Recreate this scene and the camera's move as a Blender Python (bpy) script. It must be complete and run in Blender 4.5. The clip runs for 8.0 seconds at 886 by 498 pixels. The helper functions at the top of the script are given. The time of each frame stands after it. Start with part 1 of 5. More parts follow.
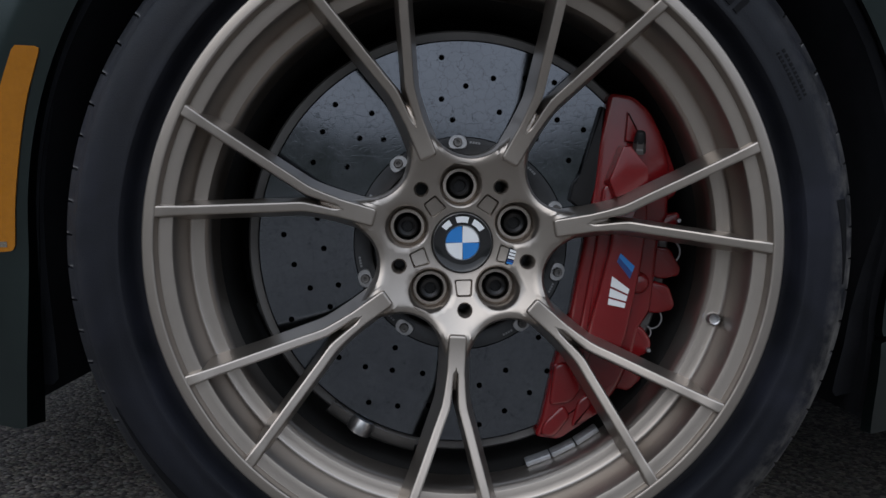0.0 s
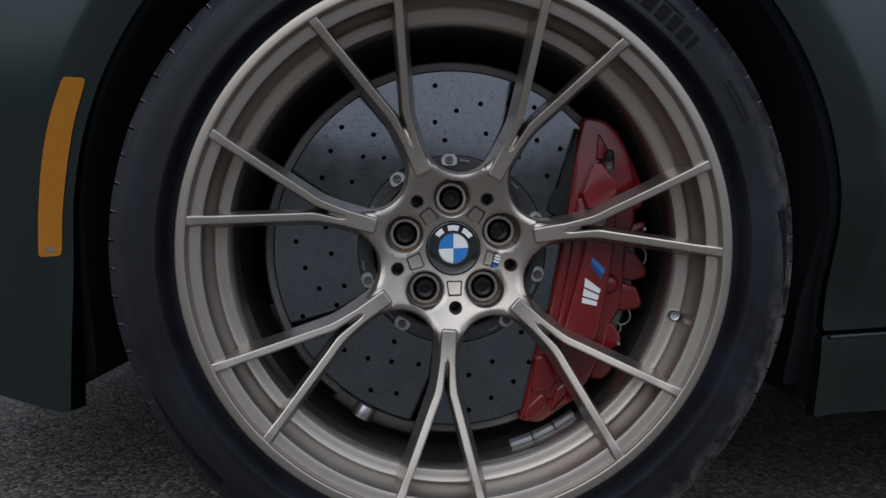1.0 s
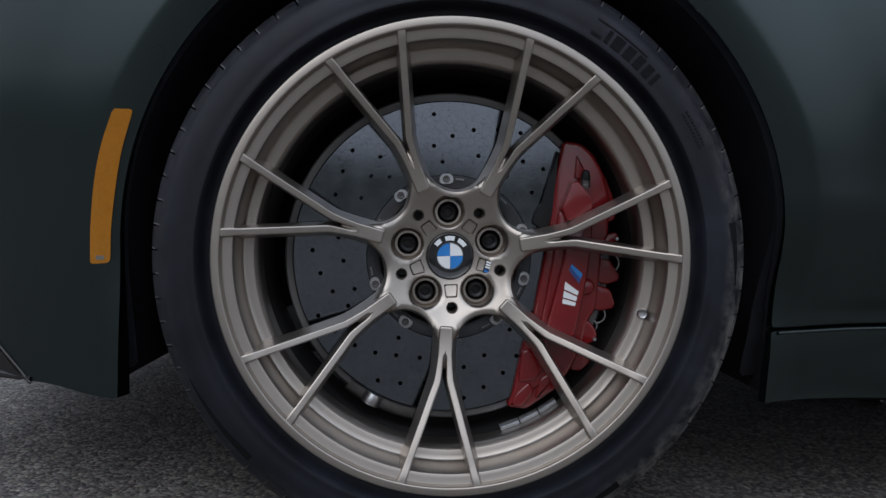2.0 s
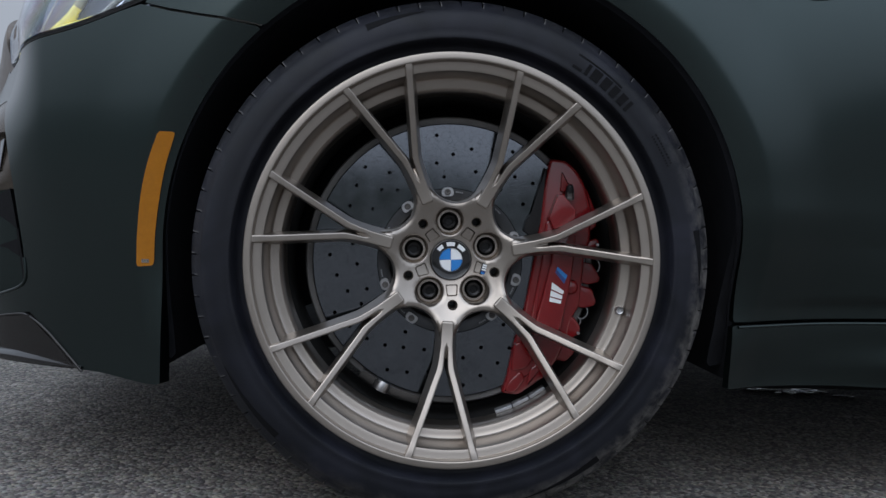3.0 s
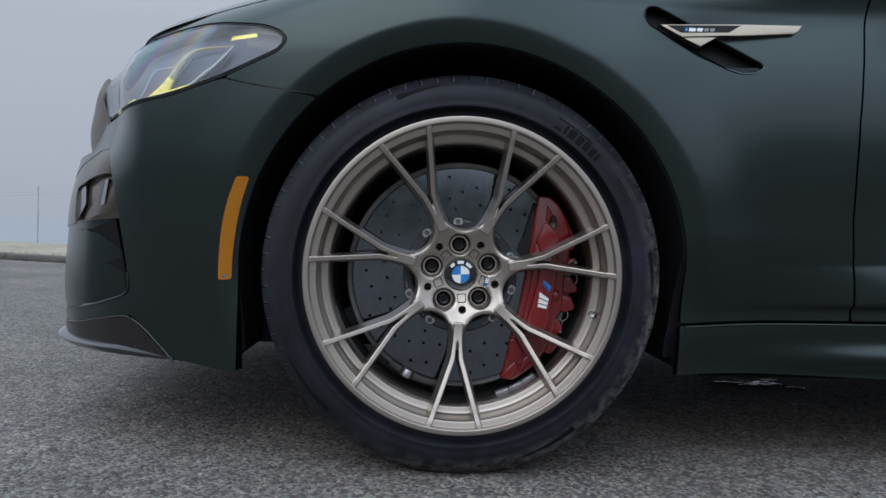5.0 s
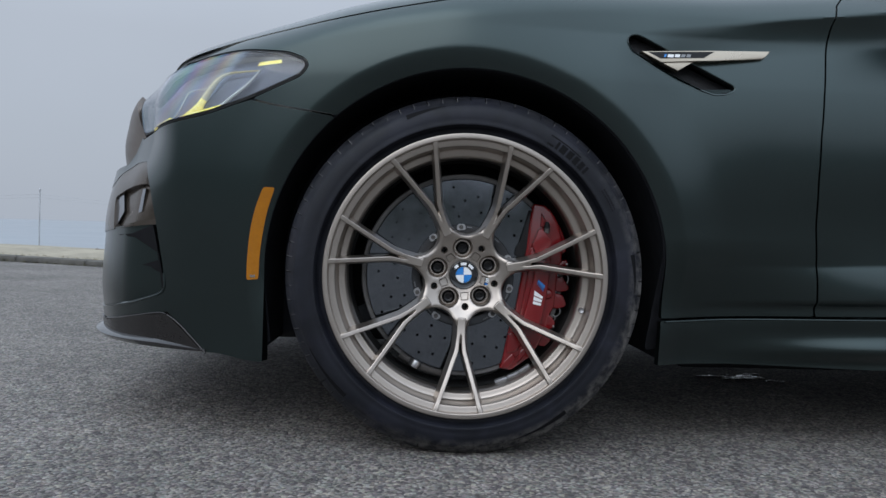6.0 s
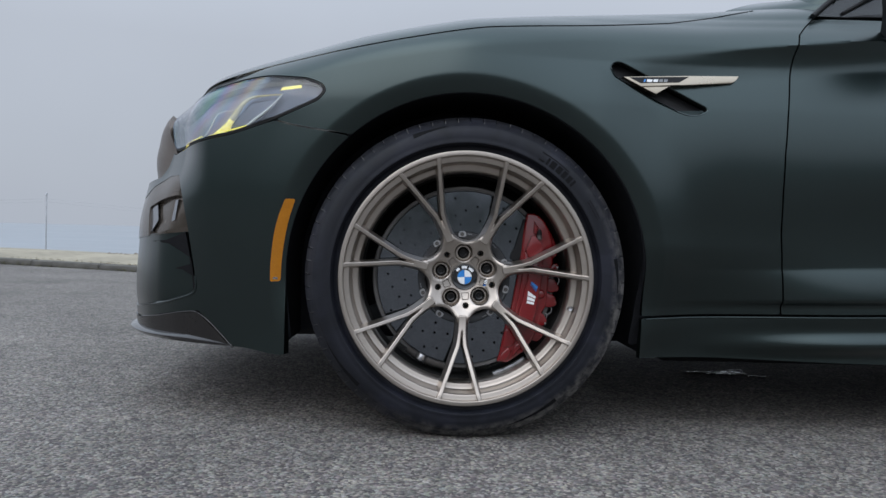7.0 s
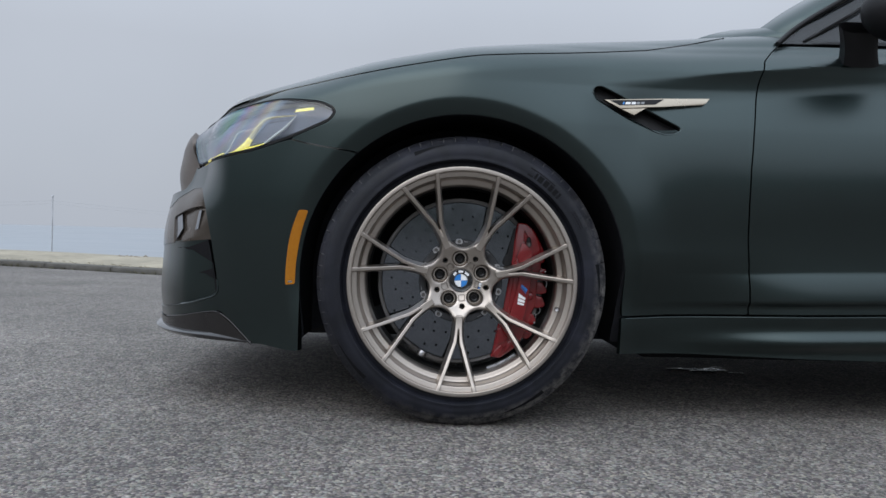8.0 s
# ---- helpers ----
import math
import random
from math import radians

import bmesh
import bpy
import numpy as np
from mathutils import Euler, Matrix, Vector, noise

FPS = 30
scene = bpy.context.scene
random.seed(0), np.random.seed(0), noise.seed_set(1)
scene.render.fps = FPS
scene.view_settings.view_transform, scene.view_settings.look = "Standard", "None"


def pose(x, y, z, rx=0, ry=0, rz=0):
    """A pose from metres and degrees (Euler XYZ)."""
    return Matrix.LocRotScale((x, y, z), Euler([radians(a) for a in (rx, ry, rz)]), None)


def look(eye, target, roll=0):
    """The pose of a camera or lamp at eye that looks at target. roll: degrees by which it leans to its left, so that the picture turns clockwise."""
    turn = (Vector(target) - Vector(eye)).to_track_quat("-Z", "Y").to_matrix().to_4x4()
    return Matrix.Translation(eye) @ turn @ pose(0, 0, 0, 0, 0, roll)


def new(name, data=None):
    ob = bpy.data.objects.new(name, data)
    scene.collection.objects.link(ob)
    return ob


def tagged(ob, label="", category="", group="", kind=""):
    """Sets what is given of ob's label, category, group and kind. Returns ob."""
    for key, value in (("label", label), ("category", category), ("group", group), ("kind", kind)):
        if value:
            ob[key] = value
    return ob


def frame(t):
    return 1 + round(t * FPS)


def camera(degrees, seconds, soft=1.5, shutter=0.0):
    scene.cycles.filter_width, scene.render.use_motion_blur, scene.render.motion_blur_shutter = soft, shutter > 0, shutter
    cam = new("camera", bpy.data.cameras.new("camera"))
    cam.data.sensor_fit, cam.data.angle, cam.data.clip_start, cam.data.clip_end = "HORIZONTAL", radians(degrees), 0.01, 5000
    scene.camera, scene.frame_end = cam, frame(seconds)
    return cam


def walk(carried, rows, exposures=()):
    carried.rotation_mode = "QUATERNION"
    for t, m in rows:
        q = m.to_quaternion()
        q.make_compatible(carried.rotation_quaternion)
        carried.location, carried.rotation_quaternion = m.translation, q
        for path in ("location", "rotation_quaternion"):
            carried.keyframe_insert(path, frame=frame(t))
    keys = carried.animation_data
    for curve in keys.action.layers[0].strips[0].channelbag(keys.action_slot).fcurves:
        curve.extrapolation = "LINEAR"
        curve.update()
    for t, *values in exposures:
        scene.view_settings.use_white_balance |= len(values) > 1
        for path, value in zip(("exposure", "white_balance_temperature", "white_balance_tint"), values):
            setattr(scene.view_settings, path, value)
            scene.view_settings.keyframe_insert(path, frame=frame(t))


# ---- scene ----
cam = camera(58.0, 8.0)
PATH = [
    (0, (-0.046, -0.672, 0.387), (0.029, 1.322, 0.252), 1.7),
    (0.5, (-0.042, -0.724, 0.389), (0.029, 1.271, 0.267), 1.65),
    (1, (-0.042, -0.775, 0.387), (0.031, 1.221, 0.281), 1.65),
    (1.5, (-0.044, -0.835, 0.393), (0.031, 1.161, 0.296), 1.6),
    (3, (-0.053, -1.037, 0.392), (0.022, 0.961, 0.33), 1.6),
    (3.5, (-0.062, -1.107, 0.397), (0.011, 0.891, 0.338), 1.6),
    (4, (-0.065, -1.186, 0.405), (0.004, 0.812, 0.349), 1.6),
    (4.5, (-0.072, -1.272, 0.421), (-0.004, 0.726, 0.365), 1.6),
    (6, (-0.095, -1.514, 0.433), (-0.029, 0.484, 0.383), 1.55),
    (6.5, (-0.096, -1.607, 0.443), (-0.036, 0.392, 0.397), 1.5),
    (7, (-0.097, -1.695, 0.44), (-0.043, 0.304, 0.399), 1.5),
    (7.5, (-0.097, -1.795, 0.453), (-0.046, 0.204, 0.416), 1.5),
    (8, (-0.088, -1.88, 0.455), (-0.045, 0.119, 0.418), 1.5),
]
FADE = [(0.0, -0.46, 6360, 10), (1.5, -0.42, 6340, 10), (3.0, -0.30, 6290, 10), (4.5, -0.17, 6260, 9), (6.0, -0.02, 6280, 9), (7.0, 0.035, 6400, 10), (8.0, 0.09, 6480, 10)]      # the picture brightens and warms on the way
walk(cam, [(t, look(eye, target, roll)) for t, eye, target, roll in PATH], FADE)

# ---- light ----
world = bpy.data.worlds.new("overcast_sky")
scene.world = world
world.use_nodes = True
wn, wl = world.node_tree.nodes, world.node_tree.links
wn.clear()
w_out = wn.new("ShaderNodeOutputWorld")
w_bg = wn.new("ShaderNodeBackground")
w_sky = wn.new("ShaderNodeTexSky")
w_sky.sky_type, w_sky.sun_disc = "NISHITA", False
w_sky.sun_elevation, w_sky.sun_rotation = radians(38), radians(202)
w_sky.air_density, w_sky.dust_density, w_sky.ozone_density = 1.0, 4.0, 1.0
w_geo = wn.new("ShaderNodeTexCoord")
w_sep = wn.new("ShaderNodeSeparateXYZ")
w_ramp = wn.new("ShaderNodeValToRGB")           # cloud cover: paler and brighter overhead
w_ramp.color_ramp.elements[0].position, w_ramp.color_ramp.elements[0].color = 0.0, (4.7, 5.1, 5.8, 1)
w_ramp.color_ramp.elements[1].position, w_ramp.color_ramp.elements[1].color = 0.85, (10.2, 11.5, 13.3, 1)
w_low = w_ramp.color_ramp.elements.new(0.22)
w_low.color = (5.2, 5.6, 6.3, 1)
w_noise = wn.new("ShaderNodeTexNoise")
w_noise.inputs["Scale"].default_value, w_noise.inputs["Detail"].default_value = 2.2, 4
w_vary = wn.new("ShaderNodeMapRange")
w_vary.inputs["To Min"].default_value, w_vary.inputs["To Max"].default_value = 0.88, 1.12
w_mul = wn.new("ShaderNodeMixRGB")
w_mul.blend_type = "MULTIPLY"
w_mul.inputs[0].default_value = 1.0
w_mix = wn.new("ShaderNodeMixRGB")
w_mix.inputs[0].default_value = 0.93
wl.new(w_geo.outputs["Generated"], w_sep.inputs[0])
wl.new(w_sep.outputs["Z"], w_ramp.inputs[0])
wl.new(w_geo.outputs["Generated"], w_noise.inputs["Vector"])
wl.new(w_noise.outputs["Fac"], w_vary.inputs["Value"])
wl.new(w_ramp.outputs[0], w_mul.inputs[1])
wl.new(w_vary.outputs[0], w_mul.inputs[2])
wl.new(w_sky.outputs[0], w_mix.inputs[1])
w_dot = wn.new("ShaderNodeVectorMath")          # the fog is brighter round the hidden sun
w_dot.operation = "DOT_PRODUCT"
w_dot.inputs[1].default_value = Vector((-2, -5, 4.2)).normalized()
w_glow = wn.new("ShaderNodeMapRange")
w_glow.inputs["From Min"].default_value, w_glow.inputs["To Min"].default_value, w_glow.inputs["To Max"].default_value = -0.3, 0.95, 1.9
w_lit = wn.new("ShaderNodeMixRGB")
w_lit.blend_type = "MULTIPLY"
w_lit.inputs[0].default_value = 1.0
wl.new(w_geo.outputs["Generated"], w_dot.inputs[0])
wl.new(w_dot.outputs["Value"], w_glow.inputs["Value"])
wl.new(w_mul.outputs[0], w_lit.inputs[1])
wl.new(w_glow.outputs[0], w_lit.inputs[2])
wl.new(w_lit.outputs[0], w_mix.inputs[2])
wl.new(w_mix.outputs[0], w_bg.inputs["Color"])
w_bg.inputs["Strength"].default_value = 0.1
wl.new(w_bg.outputs[0], w_out.inputs[0])

sun_data = bpy.data.lights.new("sun", "SUN")
sun_data.energy, sun_data.angle, sun_data.color = 0.6, radians(50), (1.0, 0.985, 0.96)
sun = new("sun", sun_data)
sun.matrix_world = look((-2, -5, 4.2), (0, 0, 0))


# ---- materials ----
def material(name, color, rough=0.5, metal=0.0, vary=0.12, scale=40.0, bump=0.0, bump_scale=400.0, rough_vary=0.08, coat=0.0, spec=0.5):
    """Paint, rubber, metal: a colour with grain and stains at two scales, and fine relief."""
    m = bpy.data.materials.new(name)
    m.use_nodes = True
    nt = m.node_tree
    b = nt.nodes["Principled BSDF"]
    b.inputs["Metallic"].default_value, b.inputs["Coat Weight"].default_value = metal, coat
    b.inputs["Coat Roughness"].default_value = 0.12
    b.inputs["Specular IOR Level"].default_value = spec
    tc = nt.nodes.new("ShaderNodeTexCoord")
    n1, n2 = nt.nodes.new("ShaderNodeTexNoise"), nt.nodes.new("ShaderNodeTexNoise")
    n1.inputs["Scale"].default_value, n1.inputs["Detail"].default_value = scale, 6
    n2.inputs["Scale"].default_value, n2.inputs["Detail"].default_value = scale * 0.13, 3
    mixn = nt.nodes.new("ShaderNodeMath")
    mixn.operation = "ADD"
    mr = nt.nodes.new("ShaderNodeMapRange")
    mr.inputs["From Min"].default_value, mr.inputs["From Max"].default_value = 0.6, 1.4
    mr.inputs["To Min"].default_value, mr.inputs["To Max"].default_value = 1 - vary, 1 + vary
    mul = nt.nodes.new("ShaderNodeMixRGB")
    mul.blend_type = "MULTIPLY"
    mul.inputs[0].default_value, mul.inputs[1].default_value = 1.0, (*color, 1)
    for n in (n1, n2):
        nt.links.new(tc.outputs["Object"], n.inputs["Vector"])
    nt.links.new(n1.outputs["Fac"], mixn.inputs[0])
    nt.links.new(n2.outputs["Fac"], mixn.inputs[1])
    nt.links.new(mixn.outputs[0], mr.inputs["Value"])
    nt.links.new(mr.outputs[0], mul.inputs[2])
    nt.links.new(mul.outputs[0], b.inputs["Base Color"])
    rr = nt.nodes.new("ShaderNodeMapRange")
    rr.inputs["From Min"].default_value, rr.inputs["From Max"].default_value = 0.6, 1.4
    rr.inputs["To Min"].default_value, rr.inputs["To Max"].default_value = max(0.02, rough - rough_vary), min(1, rough + rough_vary)
    nt.links.new(mixn.outputs[0], rr.inputs["Value"])
    nt.links.new(rr.outputs[0], b.inputs["Roughness"])
    if bump:
        n3 = nt.nodes.new("ShaderNodeTexNoise")
        n3.inputs["Scale"].default_value, n3.inputs["Detail"].default_value = bump_scale, 3
        bp = nt.nodes.new("ShaderNodeBump")
        bp.inputs["Strength"].default_value, bp.inputs["Distance"].default_value = bump, 0.001
        nt.links.new(tc.outputs["Object"], n3.inputs["Vector"])
        nt.links.new(n3.outputs["Fac"], bp.inputs["Height"])
        nt.links.new(bp.outputs[0], b.inputs["Normal"])
    return m


PAINT = material("matte_green_paint", (0.0190, 0.0336, 0.0331), 0.33, 1.0, 0.05, 6, 0.05, 900, 0.03, coat=0.85)
PAINT.node_tree.nodes["Principled BSDF"].inputs["Coat Roughness"].default_value = 0.24
BRONZE = material("bronze_paint", (0.405, 0.361, 0.322), 0.32, 0.92, 0.025, 60, 0.02, 1500, 0.012)
RUBBER = material("tyre_rubber", (0.0080, 0.0088, 0.0124), 0.52, 0.0, 0.25, 60, 0.25, 700, 0.08, spec=0.21)
RUBBER_DARK = material("rubber_relief", (0.005, 0.005, 0.006), 0.8, 0.0, 0.2, 80, spec=0.15)
WORN_RUBBER = material("worn_rubber", (0.075, 0.073, 0.074), 0.8, 0.0, 0.4, 90)
BLACK = material("black_plastic", (0.008, 0.008, 0.009), 0.5, 0.0, 0.2, 50, 0.2, 500, spec=0.25)
LINER = material("wheel_liner", (0.023, 0.024, 0.028), 0.95, 0.0, 0.3, 30, 0.4, 300, 0.04, 0.0, 0.1)
GLOSS_BLACK = material("gloss_black", (0.012, 0.012, 0.013), 0.12, 0.0, 0.1, 30, coat=0.5)
CARBON = material("smoked_carbon", (0.016, 0.0145, 0.014), 0.2, 0.0, 0.15, 300, spec=0.4)
LIP = material("glossy_lip", (0.012, 0.0115, 0.012), 0.16, 0.0, 0.15, 300, coat=0.5)
GRASS_BLADE = material("dry_grass_blade", (0.26, 0.23, 0.16), 0.9, 0.0, 0.45, 3)
MOSS = material("dark_verge", (0.085, 0.08, 0.05), 0.95, 0.0, 0.5, 4)
SKY_STREAK = material("grey_insert", (0.27, 0.275, 0.29), 0.16, 0.85, 0.1, 80)
FRAME = material("bronze_grille_frame", (0.15, 0.125, 0.108), 0.35, 0.85, 0.1, 80)
SMOKED = material("smoked_bronze_trim", (0.085, 0.070, 0.058), 0.2, 0.5, 0.12, 200, coat=0.2)
GOLD_TRIM = material("satin_gold_trim", (0.40, 0.35, 0.28), 0.30, 0.9, 0.015, 15)
RED = material("caliper_red", (0.160, 0.006, 0.008), 0.2, 0.0, 0.12, 70, 0.12, 300, 0.06, 0.35)
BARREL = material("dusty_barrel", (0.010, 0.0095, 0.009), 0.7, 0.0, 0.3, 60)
STEEL = material("bare_steel", (0.42, 0.42, 0.43), 0.32, 1.0, 0.2, 120, 0.1, 900)
HAT = material("dark_disc_hat", (0.05, 0.052, 0.056), 0.4, 0.6, 0.2, 90)
SHIELD = material("shield_metal", (0.125, 0.12, 0.117), 0.5, 0.7, 0.2, 60)
AMBER = material("amber_lens", (0.36, 0.130, 0.002), 0.2, 0.0, 0.12, 200, 0.3, 500, coat=0.4)
WHITE = material("white_print", (0.78, 0.79, 0.80), 0.35, 0.0, 0.04, 90)
GREY_PRINT = material("grey_print", (0.22, 0.23, 0.24), 0.5, 0.0, 0.1, 90)
BLUE = material("blue_enamel", (0.025, 0.20, 0.56), 0.2, 0.0, 0.05, 90, coat=0.5)
DARK_BLUE = material("dark_blue_print", (0.02, 0.06, 0.22), 0.3, 0.0, 0.05, 90)
LAMP_GREY = material("lamp_inner_grey", (0.135, 0.153, 0.195), 0.45, 0.3, 0.03, 20)
GUIDE = material("clear_light_guide", (0.50, 0.53, 0.52), 0.15, 0.2, 0.08, 120, coat=0.5)
CHROME_GREY = material("bolt_grey", (0.022, 0.022, 0.023), 0.35, 0.7, 0.15, 300)
CONCRETE = material("kerb_concrete", (0.085, 0.08, 0.07), 0.9, 0.0, 0.5, 9, 0.6, 60)
# pole and wires: the fog's haze is put into their pale colour
HAZED_POLE = material("pole_wood", (0.34, 0.36, 0.39), 0.85, 0.0, 0.25, 4, 0.4, 30)
HAZED_WIRE = material("wire", (0.32, 0.34, 0.37), 0.6)
SEA = material("sea_water", (0.23, 0.25, 0.27), 0.4, 0.0, 0.1, 0.05, 0.0)


def glass_material(name, tint):
    m = bpy.data.materials.new(name)
    m.use_nodes = True
    b = m.node_tree.nodes["Principled BSDF"]
    b.inputs["Base Color"].default_value = (*tint, 1)
    b.inputs["Transmission Weight"].default_value, b.inputs["Roughness"].default_value, b.inputs["IOR"].default_value = 1.0, 0.02, 1.45
    return m


TINTED = material("yellowish_light_guide", (0.46, 0.40, 0.19), 0.2, 0.1, 0.35, 90, coat=0.5)
LIT = material("lit_yellow_light_guide", (0.80, 0.72, 0.15), 0.2, 0.0, 0.45, 90)
LIT.node_tree.nodes["Principled BSDF"].inputs["Emission Color"].default_value = (1.0, 0.85, 0.16, 1)
LIT.node_tree.nodes["Principled BSDF"].inputs["Emission Strength"].default_value = 0.28
GLASS = glass_material("clear_lamp_cover", (0.95, 0.97, 1.0))
COVER = glass_material("coated_lamp_cover", (0.95, 0.97, 1.0))
cn = COVER.node_tree.nodes
film_place, film_slope, film_map = cn.new("ShaderNodeTexCoord"), cn.new("ShaderNodeVectorMath"), cn.new("ShaderNodeMapRange")
film_slope.operation = "DOT_PRODUCT"
film_slope.inputs[1].default_value = (1.0, 0.0, -0.8)
film_map.inputs["From Min"].default_value, film_map.inputs["From Max"].default_value = -1.15, -1.04
film_map.inputs["To Min"].default_value, film_map.inputs["To Max"].default_value = 430.0, 10.0
for out, into in ((film_place.outputs["Object"], film_slope.inputs[0]), (film_slope.outputs["Value"], film_map.inputs["Value"]),
                  (film_map.outputs["Result"], cn["Principled BSDF"].inputs["Thin Film Thickness"])):
    COVER.node_tree.links.new(out, into)
cn["Principled BSDF"].inputs["Thin Film IOR"].default_value = 1.66
WINDOW = glass_material("tinted_window", (0.05, 0.055, 0.06))
WINDOW.node_tree.nodes["Principled BSDF"].inputs["Transmission Weight"].default_value = 0.4
WATER = glass_material("water", (0.9, 0.95, 1.0))


def disc_material():
    """Ceramic brake ring: grey, finely crazed."""
    m = material("ceramic_disc", (0.150, 0.162, 0.182), 0.11, 1.0, 0.12, 40, 0.0, 400, 0.05)
    nt = m.node_tree
    b = nt.nodes["Principled BSDF"]
    tc = nt.nodes.new("ShaderNodeTexCoord")
    warp = nt.nodes.new("ShaderNodeTexNoise")
    warp.inputs["Scale"].default_value = 120
    add = nt.nodes.new("ShaderNodeMixRGB")
    add.blend_type, add.inputs[0].default_value = "ADD", 0.012
    vor = nt.nodes.new("ShaderNodeTexVoronoi")
    vor.feature = "DISTANCE_TO_EDGE"
    vor.inputs["Scale"].default_value = 105
    ramp = nt.nodes.new("ShaderNodeMapRange")
    ramp.inputs["From Max"].default_value, ramp.inputs["To Min"].default_value, ramp.inputs["To Max"].default_value = 0.05, 0.0, 1.0
    bp = nt.nodes.new("ShaderNodeBump")
    bp.inputs["Strength"].default_value, bp.inputs["Distance"].default_value = 0.03, 0.0003
    nt.links.new(tc.outputs["Object"], warp.inputs["Vector"])
    nt.links.new(tc.outputs["Object"], add.inputs[1])
    nt.links.new(warp.outputs["Color"], add.inputs[2])
    nt.links.new(add.outputs[0], vor.inputs["Vector"])
    nt.links.new(vor.outputs["Distance"], ramp.inputs["Value"])
    nt.links.new(ramp.outputs[0], bp.inputs["Height"])
    nt.links.new(bp.outputs[0], b.inputs["Normal"])
    old = b.inputs["Base Color"].links[0].from_socket
    crack = nt.nodes.new("ShaderNodeMapRange")
    crack.inputs["From Max"].default_value, crack.inputs["To Min"].default_value, crack.inputs["To Max"].default_value = 0.022, 0.5, 1.0
    dark = nt.nodes.new("ShaderNodeMixRGB")
    dark.blend_type, dark.inputs[0].default_value = "MULTIPLY", 1.0
    nt.links.new(vor.outputs["Distance"], crack.inputs["Value"])
    nt.links.new(old, dark.inputs[1])
    nt.links.new(crack.outputs[0], dark.inputs[2])
    nt.links.new(dark.outputs[0], b.inputs["Base Color"])
    return m


DISC = disc_material()


def dusty_rubber():
    """Tyre rubber with pale road dust, thick on the tread's shoulder and patchy towards the sidewall."""
    nt = RUBBER.node_tree
    b = nt.nodes["Principled BSDF"]
    old = b.inputs["Base Color"].links[0].from_socket
    N, L = nt.nodes.new, nt.links.new
    tc, sep = N("ShaderNodeTexCoord"), N("ShaderNodeSeparateXYZ")
    L(tc.outputs["Object"], sep.inputs[0])
    flat = N("ShaderNodeCombineXYZ")
    L(sep.outputs["X"], flat.inputs[0])
    L(sep.outputs["Z"], flat.inputs[2])
    ln = N("ShaderNodeVectorMath")
    ln.operation = "LENGTH"
    L(flat.outputs[0], ln.inputs[0])
    rad = N("ShaderNodeMapRange")
    rad.inputs["From Min"].default_value, rad.inputs["From Max"].default_value = 0.309, 0.334
    L(ln.outputs["Value"], rad.inputs["Value"])
    n = N("ShaderNodeTexNoise")
    n.inputs["Scale"].default_value, n.inputs["Detail"].default_value, n.inputs["Roughness"].default_value = 48, 9, 0.72
    L(tc.outputs["Object"], n.inputs["Vector"])
    nr = N("ShaderNodeMapRange")
    nr.inputs["From Min"].default_value, nr.inputs["From Max"].default_value, nr.inputs["To Max"].default_value = 0.40, 0.68, 0.9
    L(n.outputs["Fac"], nr.inputs["Value"])
    side = N("ShaderNodeMath")                     # most of the dust clings low on the rear half
    side.operation = "SUBTRACT"
    L(sep.outputs["X"], side.inputs[0])
    L(sep.outputs["Z"], side.inputs[1])
    sr = N("ShaderNodeMapRange")
    sr.inputs["From Min"].default_value, sr.inputs["From Max"].default_value = 0.02, 0.40
    sr.inputs["To Min"].default_value, sr.inputs["To Max"].default_value = 0.10, 1.4
    L(side.outputs[0], sr.inputs["Value"])
    rs = N("ShaderNodeMath")
    rs.operation = "MULTIPLY"
    L(rad.outputs[0], rs.inputs[0])
    L(sr.outputs[0], rs.inputs[1])
    m = N("ShaderNodeMath")
    m.operation = "MULTIPLY"
    m.use_clamp = True
    L(rs.outputs[0], m.inputs[0])
    L(nr.outputs[0], m.inputs[1])
    film = N("ShaderNodeTexNoise")                 # bluish scuffed film on the sidewall
    film.inputs["Scale"].default_value, film.inputs["Detail"].default_value, film.inputs["Distortion"].default_value = 11, 8, 0.8
    L(tc.outputs["Object"], film.inputs["Vector"])
    fr = N("ShaderNodeMapRange")
    fr.inputs["From Min"].default_value, fr.inputs["From Max"].default_value, fr.inputs["To Max"].default_value = 0.46, 0.70, 0.75
    L(film.outputs["Fac"], fr.inputs["Value"])
    scuff = N("ShaderNodeMixRGB")
    scuff.inputs[2].default_value = (0.018, 0.019, 0.028, 1)
    L(fr.outputs[0], scuff.inputs[0])
    L(old, scuff.inputs[1])
    mix = N("ShaderNodeMixRGB")
    mix.inputs[2].default_value = (0.165, 0.155, 0.144, 1)
    L(m.outputs[0], mix.inputs[0])
    L(scuff.outputs[0], mix.inputs[1])
    L(mix.outputs[0], b.inputs["Base Color"])


dusty_rubber()
WEIGHT = material("weight_grey", (0.34, 0.35, 0.37), 0.4, 0.6, 0.15, 200)


